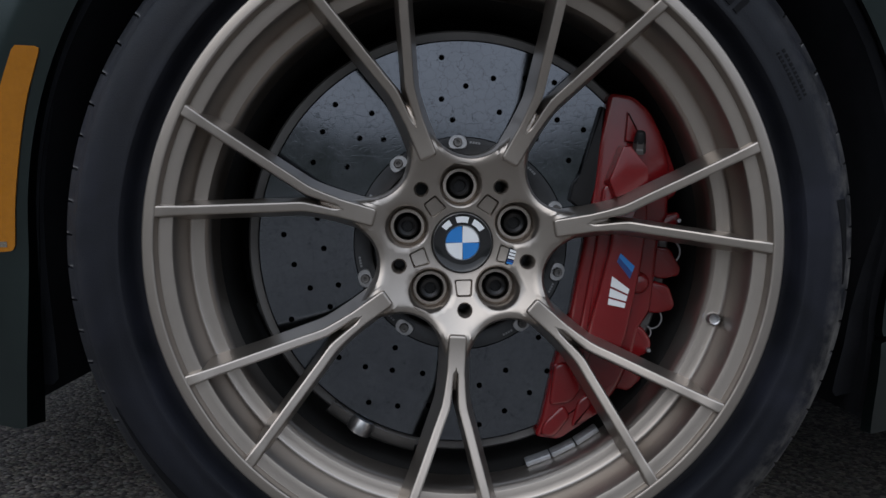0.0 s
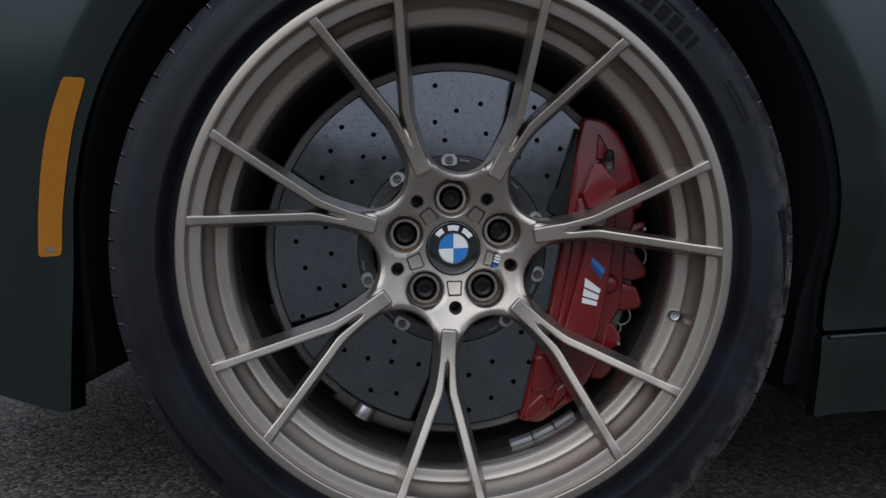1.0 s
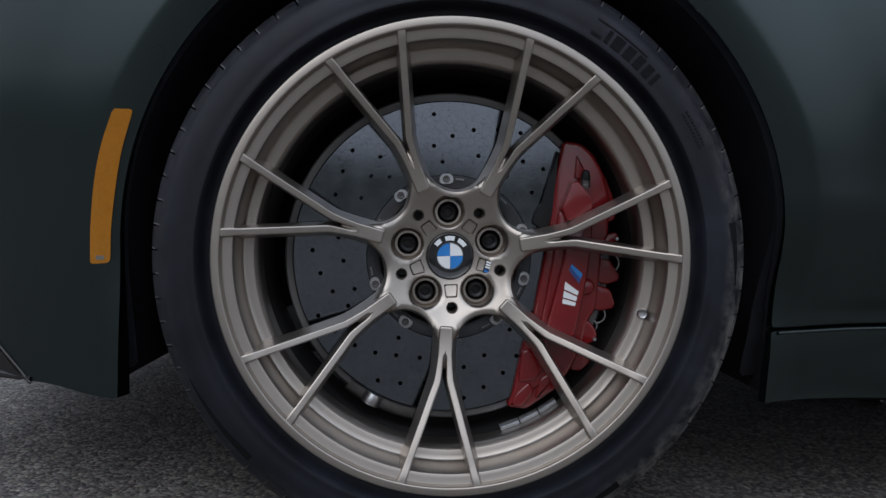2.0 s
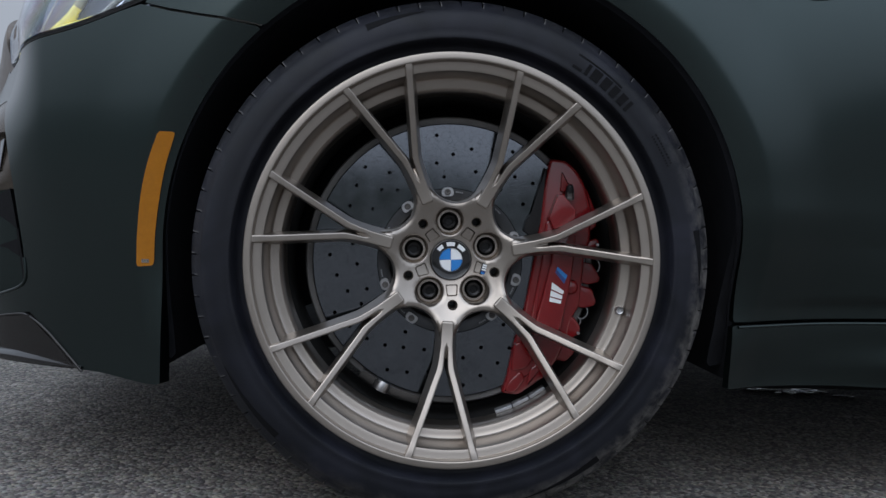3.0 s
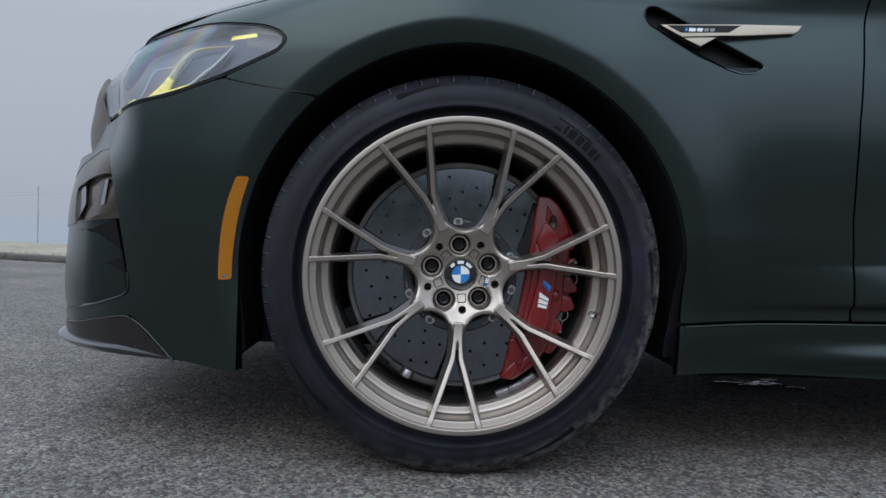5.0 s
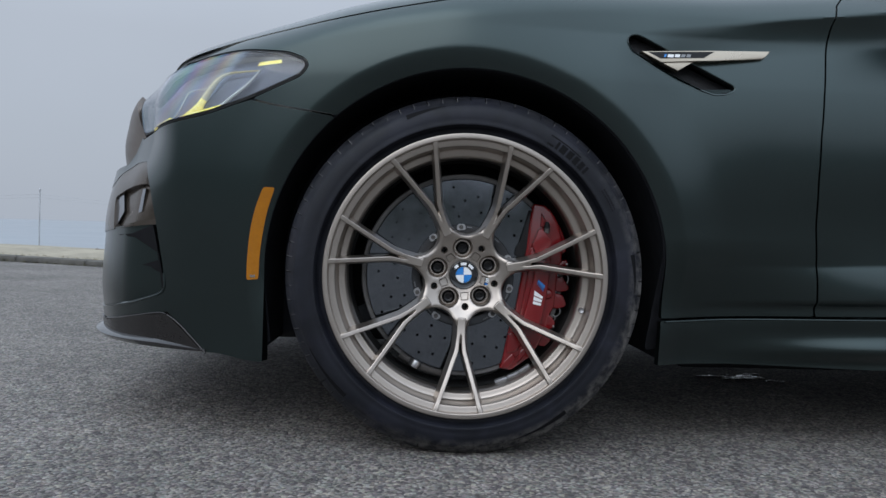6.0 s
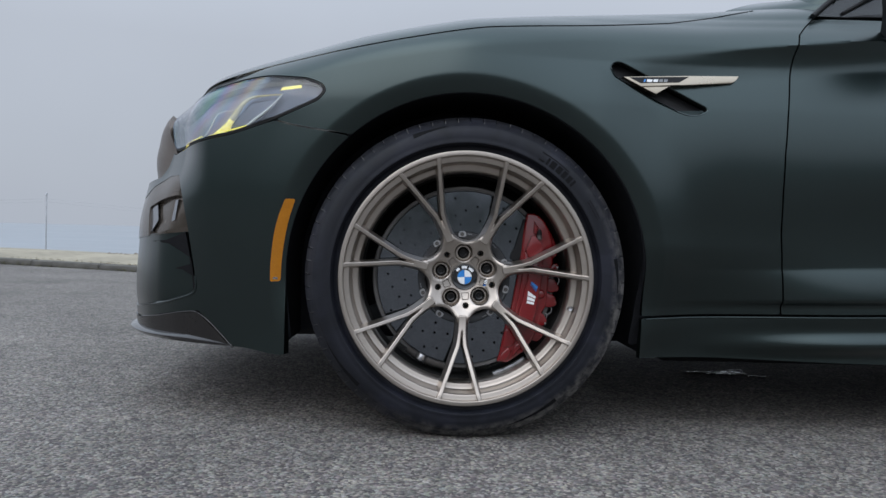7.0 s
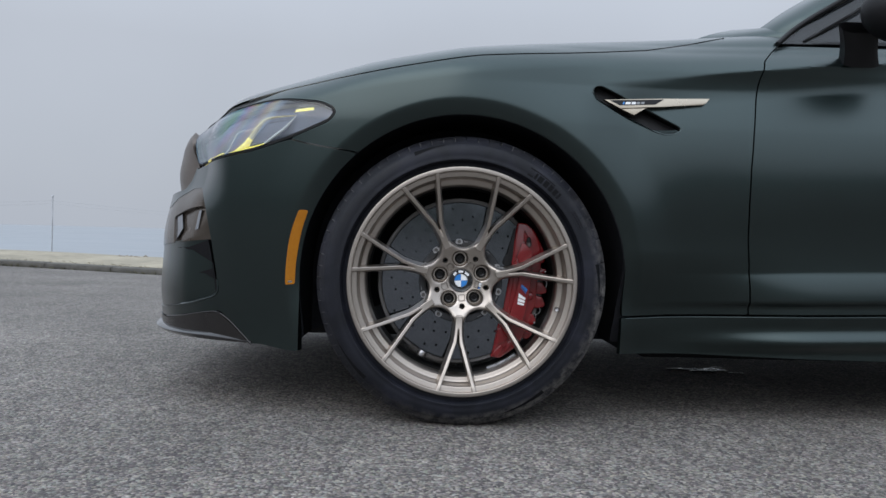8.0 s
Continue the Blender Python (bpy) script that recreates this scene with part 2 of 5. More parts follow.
def ground_material():
    """Worn asphalt of small pale and dark stones, with stains; dry tan grass past the kerb."""
    m = bpy.data.materials.new("worn_asphalt")
    m.use_nodes = True
    nt = m.node_tree
    b = nt.nodes["Principled BSDF"]
    N, L = nt.nodes.new, nt.links.new
    tc = N("ShaderNodeTexCoord")
    vor = N("ShaderNodeTexVoronoi")
    vor.inputs["Scale"].default_value = 165
    fine = N("ShaderNodeTexVoronoi")
    fine.inputs["Scale"].default_value = 430
    big = N("ShaderNodeTexNoise")
    big.inputs["Scale"].default_value, big.inputs["Detail"].default_value = 1.3, 7
    mid = N("ShaderNodeTexNoise")
    mid.inputs["Scale"].default_value, mid.inputs["Detail"].default_value = 22, 6
    for n in (vor, fine, big, mid):
        L(tc.outputs["Object"], n.inputs["Vector"])
    bw = N("ShaderNodeRGBToBW")
    L(vor.outputs["Color"], bw.inputs[0])
    ramp = N("ShaderNodeValToRGB")
    e = ramp.color_ramp.elements
    e[0].position, e[0].color = 0.14, (0.050, 0.046, 0.043, 1)
    e[1].position, e[1].color = 0.88, (0.305, 0.272, 0.250, 1)
    k = e.new(0.5)
    k.color = (0.144, 0.129, 0.119, 1)
    L(bw.outputs[0], ramp.inputs[0])
    bw2 = N("ShaderNodeRGBToBW")
    L(fine.outputs["Color"], bw2.inputs[0])
    r2 = N("ShaderNodeMapRange")
    r2.inputs["To Min"].default_value, r2.inputs["To Max"].default_value = 0.66, 1.34
    L(bw2.outputs[0], r2.inputs["Value"])
    mul = N("ShaderNodeMixRGB")
    mul.blend_type, mul.inputs[0].default_value = "MULTIPLY", 1
    L(ramp.outputs[0], mul.inputs[1])
    L(r2.outputs[0], mul.inputs[2])
    r3 = N("ShaderNodeMapRange")
    r3.inputs["From Min"].default_value, r3.inputs["From Max"].default_value = 0.3, 0.7
    r3.inputs["To Min"].default_value, r3.inputs["To Max"].default_value = 0.63, 1.10
    L(big.outputs["Fac"], r3.inputs["Value"])
    r4 = N("ShaderNodeMapRange")
    r4.inputs["From Min"].default_value, r4.inputs["From Max"].default_value = 0.3, 0.7
    r4.inputs["To Min"].default_value, r4.inputs["To Max"].default_value = 0.75, 1.22
    L(mid.outputs["Fac"], r4.inputs["Value"])
    mm = N("ShaderNodeMath")
    mm.operation = "MULTIPLY"
    L(r3.outputs[0], mm.inputs[0])
    L(r4.outputs[0], mm.inputs[1])
    mul2 = N("ShaderNodeMixRGB")
    mul2.blend_type, mul2.inputs[0].default_value = "MULTIPLY", 1
    L(mul.outputs[0], mul2.inputs[1])
    L(mm.outputs[0], mul2.inputs[2])
    hue = N("ShaderNodeMixRGB")
    hue.blend_type, hue.inputs[0].default_value = "OVERLAY", 0.09
    L(mul2.outputs[0], hue.inputs[1])
    L(vor.outputs["Color"], hue.inputs[2])
    L(hue.outputs[0], b.inputs["Base Color"])
    b.inputs["Roughness"].default_value = 0.8
    h = N("ShaderNodeMath")
    h.operation = "MULTIPLY_ADD"
    L(vor.outputs["Distance"], h.inputs[0])
    h.inputs[1].default_value = -1.0
    L(bw.outputs[0], h.inputs[2])
    bp = N("ShaderNodeBump")
    bp.inputs["Strength"].default_value, bp.inputs["Distance"].default_value = 0.65, 0.0035
    L(h.outputs[0], bp.inputs["Height"])
    L(bp.outputs[0], b.inputs["Normal"])
    return m


def grass_material():
    m = material("dry_grass", (0.275, 0.245, 0.185), 0.95, 0.0, 0.35, 9, 0.8, 40)
    return m


ASPHALT, DRY_GRASS = ground_material(), grass_material()

# unseen rise behind the camera, added so that the car reflects something dark
UNSEEN_HILL = material("dark_scrub", (0.045, 0.05, 0.035), 0.95, 0.0, 0.4, 0.8, 0.8, 3)


# ---- body surface ----
CY = 0.925                      # centreline of the car
PLAN = [(-0.905, 0.925), (-0.90, 0.72), (-0.882, 0.52), (-0.843, 0.362), (-0.775, 0.237), (-0.685, 0.152), (-0.58, 0.096), (-0.46, 0.055),
        (-0.3, 0.015), (-0.1, -0.016), (0.1, -0.022), (0.35, -0.014), (0.6, -0.004), (0.95, 0.0), (1.8, 0.0), (2.6, -0.012), (2.98, -0.025),
        (3.35, -0.01), (3.75, 0.06), (3.98, 0.2), (4.06, 0.45), (4.08, 0.925)]


def smooth(a, b, x):
    k = np.clip((np.asarray(x, float) - a) / (b - a), 0, 1)
    return k * k * (3 - 2 * k)


def curve(points, n):
    """A smooth line through points, n steps even in length (Catmull-Rom)."""
    p = np.array(points, float)
    p = np.vstack([2 * p[0] - p[1], p, 2 * p[-1] - p[-2]])
    out = []
    for i in range(1, len(p) - 2):
        t = np.linspace(0, 1, 40, endpoint=False)[:, None]
        a, b, c, d = p[i - 1:i + 3]
        out.append(0.5 * (2 * b + (c - a) * t + (2 * a - 5 * b + 4 * c - d) * t ** 2 + (3 * b - 3 * c + d - a) * t ** 3))
    q = np.vstack(out + [p[-2:-1]])
    s = np.r_[0, np.cumsum(np.linalg.norm(np.diff(q, axis=0), axis=1))]
    w = np.linspace(0, s[-1], n)
    return np.column_stack([np.interp(w, s, q[:, k]) for k in range(q.shape[1])])


# height of the body's upper edge along x, and the bonnet's rise to its middle
TOP = [(-0.92, 0.728), (-0.878, 0.745), (-0.818, 0.761), (-0.74, 0.776), (-0.65, 0.789), (-0.612, 0.798), (-0.455, 0.830), (-0.25, 0.875), (0.0, 0.915), (0.3, 0.952),
       (0.6, 0.978), (0.9, 1.0), (1.4, 1.01), (2.2, 1.02), (3.2, 1.035), (3.8, 1.02), (4.1, 0.98)]


def top_z(x):
    return np.interp(x, [a for a, _ in TOP], [b for _, b in TOP])


def sill_z(x):
    """Height of the sill's upper edge, which climbs a little towards the rear."""
    return 0.266 + 0.028 * np.clip(np.asarray(x, float) - 0.4, 0, 0.8) + 0.006 * np.clip(np.asarray(x, float) - 1.2, 0, 2)


def inset(x, z):
    """How far the side lies inside its widest line at the height z."""
    x, z = np.asarray(x, float), np.asarray(z, float)
    rear = smooth(0.38, 0.72, x)
    zt = top_z(x)
    # shoulder and upper edge
    i = 0.045 * (0.5 + 0.5 * smooth(-0.05, 0.35, x)) * np.clip((z - 0.72) / 0.2, 0, 1) ** 1.6 + smooth(-0.06, 0.34, x) * 0.034 * (1 - 0.6 * smooth(0.5, 0.85, x)) * np.clip((z - 0.46) / 0.36, 0, 1) ** 2
    i = i + smooth(0.1, 0.6, x) * 0.030 * np.clip((z - 0.862) / 0.08, 0, 1) ** 1.5
    r = 0.085
    k = np.clip((z - (zt - r)) / r, 0, 0.999)
    i = i + r * (1 - np.sqrt(1 - k * k)) * 1.15
    # crease behind the vent, hollow under it
    zc = 0.829 + 0.122 * np.clip(x - 0.345, -0.1, 0.3) + 0.092 * np.clip(x - 0.645, 0, 0.9)
    zl = zc - 0.056
    k = np.clip((zc - z) / 0.072, 0, 1)
    crisp = smooth(0.40, 0.66, x)
    i = i + smooth(0.27, 0.42, x) * (0.020 + 0.015 * smooth(0.5, 0.85, x)) * (crisp * (1 - (1 - k) ** 2) + (1 - crisp) * smooth(-0.15, 1.0, k) - smooth(zc - 0.070, zc - 0.37, z))
    # door's lower flank leans in, then turns out over the ledge
    zs = z - (sill_z(x) - 0.2744)
    k = np.clip((0.378 - zs) / 0.070, 0, 1)
    i = i + smooth(0.22, 0.6, x) * 0.048 * smooth(0.72, 0.385, z) + smooth(0.24, 0.45, x) * (1 - smooth(0.5, 0.9, x)) * (0.048 * smooth(0.43, 0.26, z) + 0.016 * smooth(0.268, 0.17, z)) + smooth(0.38, 0.80, x) * (-0.0125 * (1 - (1 - k) ** 2) + 0.016 * smooth(0.309, 0.292, zs))
    # skirt below the door: flares out in a ledge, then tucks under
    i = i + smooth(0.45, 0.92, x) * (0.010 * smooth(0.270, 0.238, zs) - 0.0105 * smooth(0.236, 0.207, zs) + 0.026 * smooth(0.206, 0.172, zs))
    # bumper: tucks in low down, nose leans back with height
    f = smooth(-0.36, -0.76, x)
    g = smooth(-0.57, -0.78, x)
    i = i + 0.022 * smooth(-0.57, -0.69, x) * (1 - smooth(-0.75, -0.86, x)) * smooth(0.50, 0.61, z) * (1 - smooth(0.61, 0.70, z))
    zn = 0.605 + 0.27 * np.clip(x + 0.69, 0, 0.4)     # the lean starts along the lamp's lower edge
    i = i + f * 0.012 * smooth(0.30, 0.12, z) + g * (0.020 * smooth(0.26, 0.46, z) + 0.030 * smooth(0.42, 0.58, z) + 0.012 * smooth(0.57, 0.66, z)) + f * 0.024 * smooth(0.0, 0.14, z - zn)
    i = i + smooth(-0.2, -0.42, x) * 0.020 * smooth(0.55, 0.18, z)
    i = i + smooth(-0.15, -0.4, x) * 0.030 * smooth(0.0, 0.25, z - zn)
    # flare round the wheel
    for cx in (0.0, 2.98):
        d = np.hypot(x - cx, z - 0.345)
        i = i - (0.002 + 0.004 * smooth(0.1, 0.4, x - cx)) * smooth(0.53, 0.428, d) + 0.015 * np.clip((0.431 - d) / 0.041, 0, 1.2) ** 1.25 * smooth(0.16, 0.34, z)
    return i


def side_grid(ns=1240, nz=200, zlow=0.11):
    """Points of the near side, from the nose's middle round to the tail, bottom to upper edge; coarser past the front door."""
    p = curve(PLAN, ns)
    tan = np.gradient(p, axis=0)
    tan /= np.linalg.norm(tan, axis=1)[:, None]
    keep = [k for k in range(ns) if p[k, 0] < 1.45 or k % 5 == 0 or k == ns - 1]
    p, tan = p[keep], tan[keep]
    nx, ny = -tan[:, 1], tan[:, 0]
    zt = top_z(p[:, 0])
    z = zlow + (zt[:, None] - zlow) * np.linspace(0, 1, nz)[None, :]
    x0 = np.repeat(p[:, :1], nz, 1)
    i = inset(x0, z)
    y = np.minimum(p[:, 1:] + ny[:, None] * i, CY)
    return np.stack([x0 + nx[:, None] * i, y, z], 2)

# ---- builders ----
def mesh_object(name, verts, faces, mat, parent=None, label="", smooth_from=None, mats=None, face_mats=None):
    """One mesh object from points and faces; smooth_from: degrees above which an edge stays sharp (None: flat)."""
    me = bpy.data.meshes.new(name)
    me.from_pydata([tuple(map(float, v)) for v in verts], [], [tuple(int(i) for i in f) for f in faces])
    for m in (mats or [mat]):
        me.materials.append(m)
    if face_mats is not None:
        me.polygons.foreach_set("material_index", [int(i) for i in face_mats])
    if smooth_from is not None:
        me.shade_smooth()
        me.set_sharp_from_angle(angle=radians(smooth_from))
    me.update()
    ob = new(name, me)
    ob.parent = parent
    if label:
        tagged(ob, label)
    return ob


def part(name, bm, mat, parent, label="", smooth_from=35):
    """A bmesh as one mesh object under a thing or a part."""
    bmesh.ops.recalc_face_normals(bm, faces=bm.faces[:])
    me = bpy.data.meshes.new(name)
    bm.to_mesh(me)
    bm.free()
    me.materials.append(mat)
    me.shade_smooth()
    me.set_sharp_from_angle(angle=radians(smooth_from))
    ob = new(name, me)
    ob.parent = parent
    if label:
        tagged(ob, label)
    return ob


def again(ob, parent, m):
    """The same mesh once more as a part of parent, at the pose m."""
    o = new(ob.name.split(".")[0], ob.data)
    o.parent = parent
    o.matrix_basis = m
    if ob.get("label"):
        tagged(o, ob["label"])
    return o


def lathe(profile, n=96, turn=None, close=False):
    """Points and faces of (radius, depth) turned round the y axis."""
    pr = np.array(profile, float)
    th = np.linspace(0, 2 * math.pi, n, endpoint=False) if turn is None else turn
    n = len(th)
    v = np.stack([pr[None, :, 0] * np.cos(th)[:, None], np.repeat(pr[None, :, 1], n, 0), pr[None, :, 0] * np.sin(th)[:, None]], 2).reshape(-1, 3)
    k = len(pr)
    f = []
    for i in range(n):
        j = (i + 1) % n
        for a in range(k - (0 if close else 1)):
            c = (a + 1) % k
            f.append((i * k + a, i * k + c, j * k + c, j * k + a))
    return v, f


def box_bm(cx, cy, cz, sx, sy, sz, bevel=0.0, seg=2, bm=None):
    b = bm or bmesh.new()
    made = bmesh.ops.create_cube(b, size=1.0, matrix=Matrix.Translation((cx, cy, cz)) @ Matrix.Diagonal((sx, sy, sz, 1)))
    if bevel:
        es = {e for v in made["verts"] for e in v.link_edges}
        bmesh.ops.bevel(b, geom=list(es), offset=bevel, segments=seg, affect="EDGES", profile=0.5)
    return b


def prism_bm(poly, y0, y1, bevel=0.0, seg=2, bm=None, lean=0.0):
    """An outline in (x, z) from the depth y0 (front) to y1, its front edges rounded. lean: scales the back outward."""
    b = bm or bmesh.new()
    c = np.mean(np.array(poly), 0)
    fr = [b.verts.new((x, y0, z)) for x, z in poly]
    bk = [b.verts.new((x + (x - c[0]) * lean, y1, z + (z - c[1]) * lean)) for x, z in poly]
    n = len(poly)
    front = b.faces.new(fr)
    b.faces.new(bk[::-1])
    for i in range(n):
        b.faces.new((fr[i], bk[i], bk[(i + 1) % n], fr[(i + 1) % n]))
    if bevel:
        bmesh.ops.bevel(b, geom=list(front.edges), offset=bevel, segments=seg, affect="EDGES", profile=0.5)
    return b


def rounded(poly, r=0.004, n=4):
    """The outline with its corners rounded."""
    p = [np.array(q, float) for q in poly]
    out = []
    for i in range(len(p)):
        a, b, c = p[i - 1], p[i], p[(i + 1) % len(p)]
        u, w = a - b, c - b
        lu, lw = np.linalg.norm(u), np.linalg.norm(w)
        k = min(r, lu * 0.45, lw * 0.45)
        s, e = b + u / lu * k, b + w / lw * k
        for t in np.linspace(0, 1, n + 1):
            out.append(tuple((1 - t) ** 2 * s + 2 * t * (1 - t) * b + t * t * e))
    return out


def tube(points, radius, sides=8, squash=1.0):
    """Points and faces of a round bar along a line; radius may be a list."""
    p = np.array(points, float)
    rs = np.full(len(p), radius) if np.isscalar(radius) else np.array(radius)
    tan = np.gradient(p, axis=0)
    tan /= np.linalg.norm(tan, axis=1)[:, None]
    ref = np.array([0, 1.0, 0])
    a = np.cross(tan, ref)
    a /= np.linalg.norm(a, axis=1)[:, None] + 1e-9
    b = np.cross(tan, a)
    th = np.linspace(0, 2 * math.pi, sides, endpoint=False)
    v = (p[:, None] + rs[:, None, None] * (np.cos(th)[None, :, None] * a[:, None] + squash * np.sin(th)[None, :, None] * b[:, None])).reshape(-1, 3)
    f = [(i * sides + k, i * sides + (k + 1) % sides, (i + 1) * sides + (k + 1) % sides, (i + 1) * sides + k) for i in range(len(p) - 1) for k in range(sides)]
    f += [tuple(range(sides))[::-1], tuple((len(p) - 1) * sides + k for k in range(sides))]
    return v, f


def polygon_distance(poly, x, z):
    """Signed distance to an outline in (x, z), negative inside."""
    p = np.array(poly, float)
    q = np.roll(p, -1, 0)
    best, inside = np.full(x.shape, 1e9), np.zeros(x.shape, bool)
    for (ax, az), (bx, bz) in zip(p, q):
        dx, dz = bx - ax, bz - az
        k = np.clip(((x - ax) * dx + (z - az) * dz) / (dx * dx + dz * dz + 1e-12), 0, 1)
        best = np.minimum(best, np.hypot(x - ax - k * dx, z - az - k * dz))
        cross = ((az > z) != (bz > z)) & (x < dx * (z - az) / (dz if dz else 1e-12) + ax)
        inside ^= cross
    return np.where(inside, -best, best)


def grown(poly, k):
    """The outline moved outward by k."""
    p = np.array(poly, float)
    t = np.roll(p, -1, 0) - np.roll(p, 1, 0)
    t /= np.linalg.norm(t, axis=1)[:, None]
    n = np.stack([t[:, 1], -t[:, 0]], 1)
    q = p + n * k
    if (polygon_distance(poly, q[:, 0], q[:, 1]) * k).sum() < 0:
        q = p - n * k
    return [tuple(v) for v in q]


def round_prism(poly, y0, y1, r, lean=0.0):
    """An outline in (x, z) from the depth y0 (front) to y1, its front edge rounded by r: points and faces."""
    loops, V, F = [], [], []
    c = np.mean(np.array(poly), 0)
    for k in range(5):
        a = math.pi / 2 * k / 4
        loops.append([(x, y0 + r * (1 - math.sin(a)), z) for x, z in grown(poly, -r * (1 - math.cos(a)) - 1e-6)])
    loops = loops[::-1]
    loops = [[(x, y1, z) for x, z in [tuple(c + (np.array(p) - c) * (1 + lean)) for p in poly]]] + loops[::-1]
    add_strip(V, F, loops)
    n = len(poly)
    k = len(V) - n
    F.append(tuple(range(k, k + n)))
    return V, F


def add_strip(V, F, loops):
    """Joins loops of equally many points, one after another, with quads."""
    n = len(loops[0])
    base = len(V)
    for lp in loops:
        V.extend(lp)
    for a in range(len(loops) - 1):
        for i in range(n):
            j = (i + 1) % n
            F.append((base + a * n + i, base + a * n + j, base + (a + 1) * n + j, base + (a + 1) * n + i))


def cut_sheet(P, d):
    """The part of a grid of points where d < 0, with a clean edge: points, faces."""
    ns, nz = d.shape
    idx = np.arange(ns * nz).reshape(ns, nz)
    flat, dist = P.reshape(-1, 3), d.reshape(-1)
    quads = np.stack([idx[:-1, :-1], idx[1:, :-1], idx[1:, 1:], idx[:-1, 1:]], 2).reshape(-1, 4)
    neg = (dist[quads] < 0).sum(1)
    new_v, new_of, faces, used = [], {}, [], {}

    def vert(i):
        if i not in used:
            used[i] = len(new_v)
            new_v.append(flat[i])
        return used[i]

    def cross(i, j):
        key = (min(i, j), max(i, j))
        if key not in new_of:
            a, b = key
            t = dist[a] / (dist[a] - dist[b])
            new_of[key] = len(new_v)
            new_v.append(flat[a] + (flat[b] - flat[a]) * t)
        return new_of[key]

    for q in quads[neg == 4]:
        faces.append(tuple(vert(i) for i in q))
    for q in quads[(neg > 0) & (neg < 4)]:
        f = []
        for k in range(4):
            i, j = q[k], q[(k + 1) % 4]
            if dist[i] < 0:
                f.append(vert(i))
            if (dist[i] < 0) != (dist[j] < 0):
                f.append(cross(i, j))
        if len(f) > 2:
            faces.append(tuple(f))
    return np.array(new_v), faces


def thicken(v, faces, inward, outward=0.0):
    """A sheet made solid: its skin moved out a little, a second skin inside, and walls round the edges."""
    nrm = np.zeros_like(v)
    for f in faces:
        n = np.cross(v[f[1]] - v[f[0]], v[f[2]] - v[f[0]])
        for i in f:
            nrm[i] += n
    nrm /= np.linalg.norm(nrm, axis=1)[:, None] + 1e-12
    n = len(v)
    edges = {}
    for f in faces:
        for a, b in zip(f, f[1:] + f[:1]):
            edges[(a, b)] = edges.get((a, b), 0) + 1
    out = [tuple(f) for f in faces] + [tuple(i + n for i in reversed(f)) for f in faces]
    rim = [(a, b) for (a, b) in edges if (b, a) not in edges]
    out += [(b, a, a + n, b + n) for a, b in rim]
    return np.vstack([v + nrm * outward, v + nrm * (min(outward, 0) - inward)]), out


# ---- ground ----
def ground_sheet():
    """One sheet to the horizon: flat asphalt, a low bank of dry grass past the kerb, then down to the shore; an added
    unseen dark rise behind the camera.
    """
    # along the kerb (u) and across it (w); the kerb runs a little askew of the car
    base, run = Vector((-2.70, 5.93, 0)), Vector((-1.95, 0.93, 0)).normalized()
    across = Vector((run.y, -run.x, 0))
    if across.y < 0:
        across = -across
    us = [-2500, -600, -150, -110, -85, -70, -60, -48, -42, -38, -35, -32, -30, -28, -25, -22, -20, -16, -13, -10, -8, -6, -4, -2, 0, 2, 4, 6, 8, 10, 13, 16, 20, 26, 34, 45, 60, 90, 150, 600, 2500]
    ws = [(-2500, 18), (-400, 11), (-130, 4.5), (-80, 3.0), (-66, 2.2), (-58, 1.7), (-52, 1.1), (-47, 0.5), (-42, 0.05), (-38, 0), (-25, 0), (-14, 0), (-8, 0), (-4, 0), (-2, 0), (-0.3, 0), (-0.012, 0), (0.0, 0.055), (0.3, 0.07), (0.9, 0.09), (1.5, 0.09), (2.2, 0.06),
          (3.2, -0.1), (6, -0.9), (14, -3.0), (40, -6.0), (90, -8.5), (160, -10.5), (2800, -10.6)]
    v, f, fm = [], [], []
    for iu, u in enumerate(us):
        for w, z in ws:
            p = base + run * u + across * w
            dz = 0.0
            # added ridge and knoll, out of view, that darken paint and disc reflections
            if w < -45:
                dz = 0.28 * z * noise.noise(Vector((u * 0.03, w * 0.05, 8.0))) + (1.2 + 2.2 * math.exp(-((p.x - 1.2) / 4.5) ** 2) + 7.5 * (1 - math.exp(-((p.x - 1.2) / 15.0) ** 2))) * math.exp(-((w + 60) / 9.0) ** 2)
            if 0.1 < w < 20:
                dz = 0.03 * noise.noise(Vector((u * 0.7, w * 0.9, 3.0)))
            v.append((p.x, p.y, z + dz))
    k = len(ws)
    for i in range(len(us) - 1):
        for j in range(k - 1):
            f.append((i * k + j, i * k + j + 1, (i + 1) * k + j + 1, (i + 1) * k + j))
            fm.append(2 if ws[j + 1][0] <= -42 else 0 if ws[j + 1][0] <= 0.0 else 1)
    ob = mesh_object("ground", v, f, None, mats=[ASPHALT, DRY_GRASS, UNSEEN_HILL], face_mats=fm)
    if ob.data.polygons[0].normal.z < 0:
        ob.data.flip_normals()
    return tagged(ob, "grey worn asphalt lot with a bank of dry tan grass", "ground", kind="structure"), base, run, across


ground, KERB_BASE, KERB_RUN, KERB_ACROSS = ground_sheet()


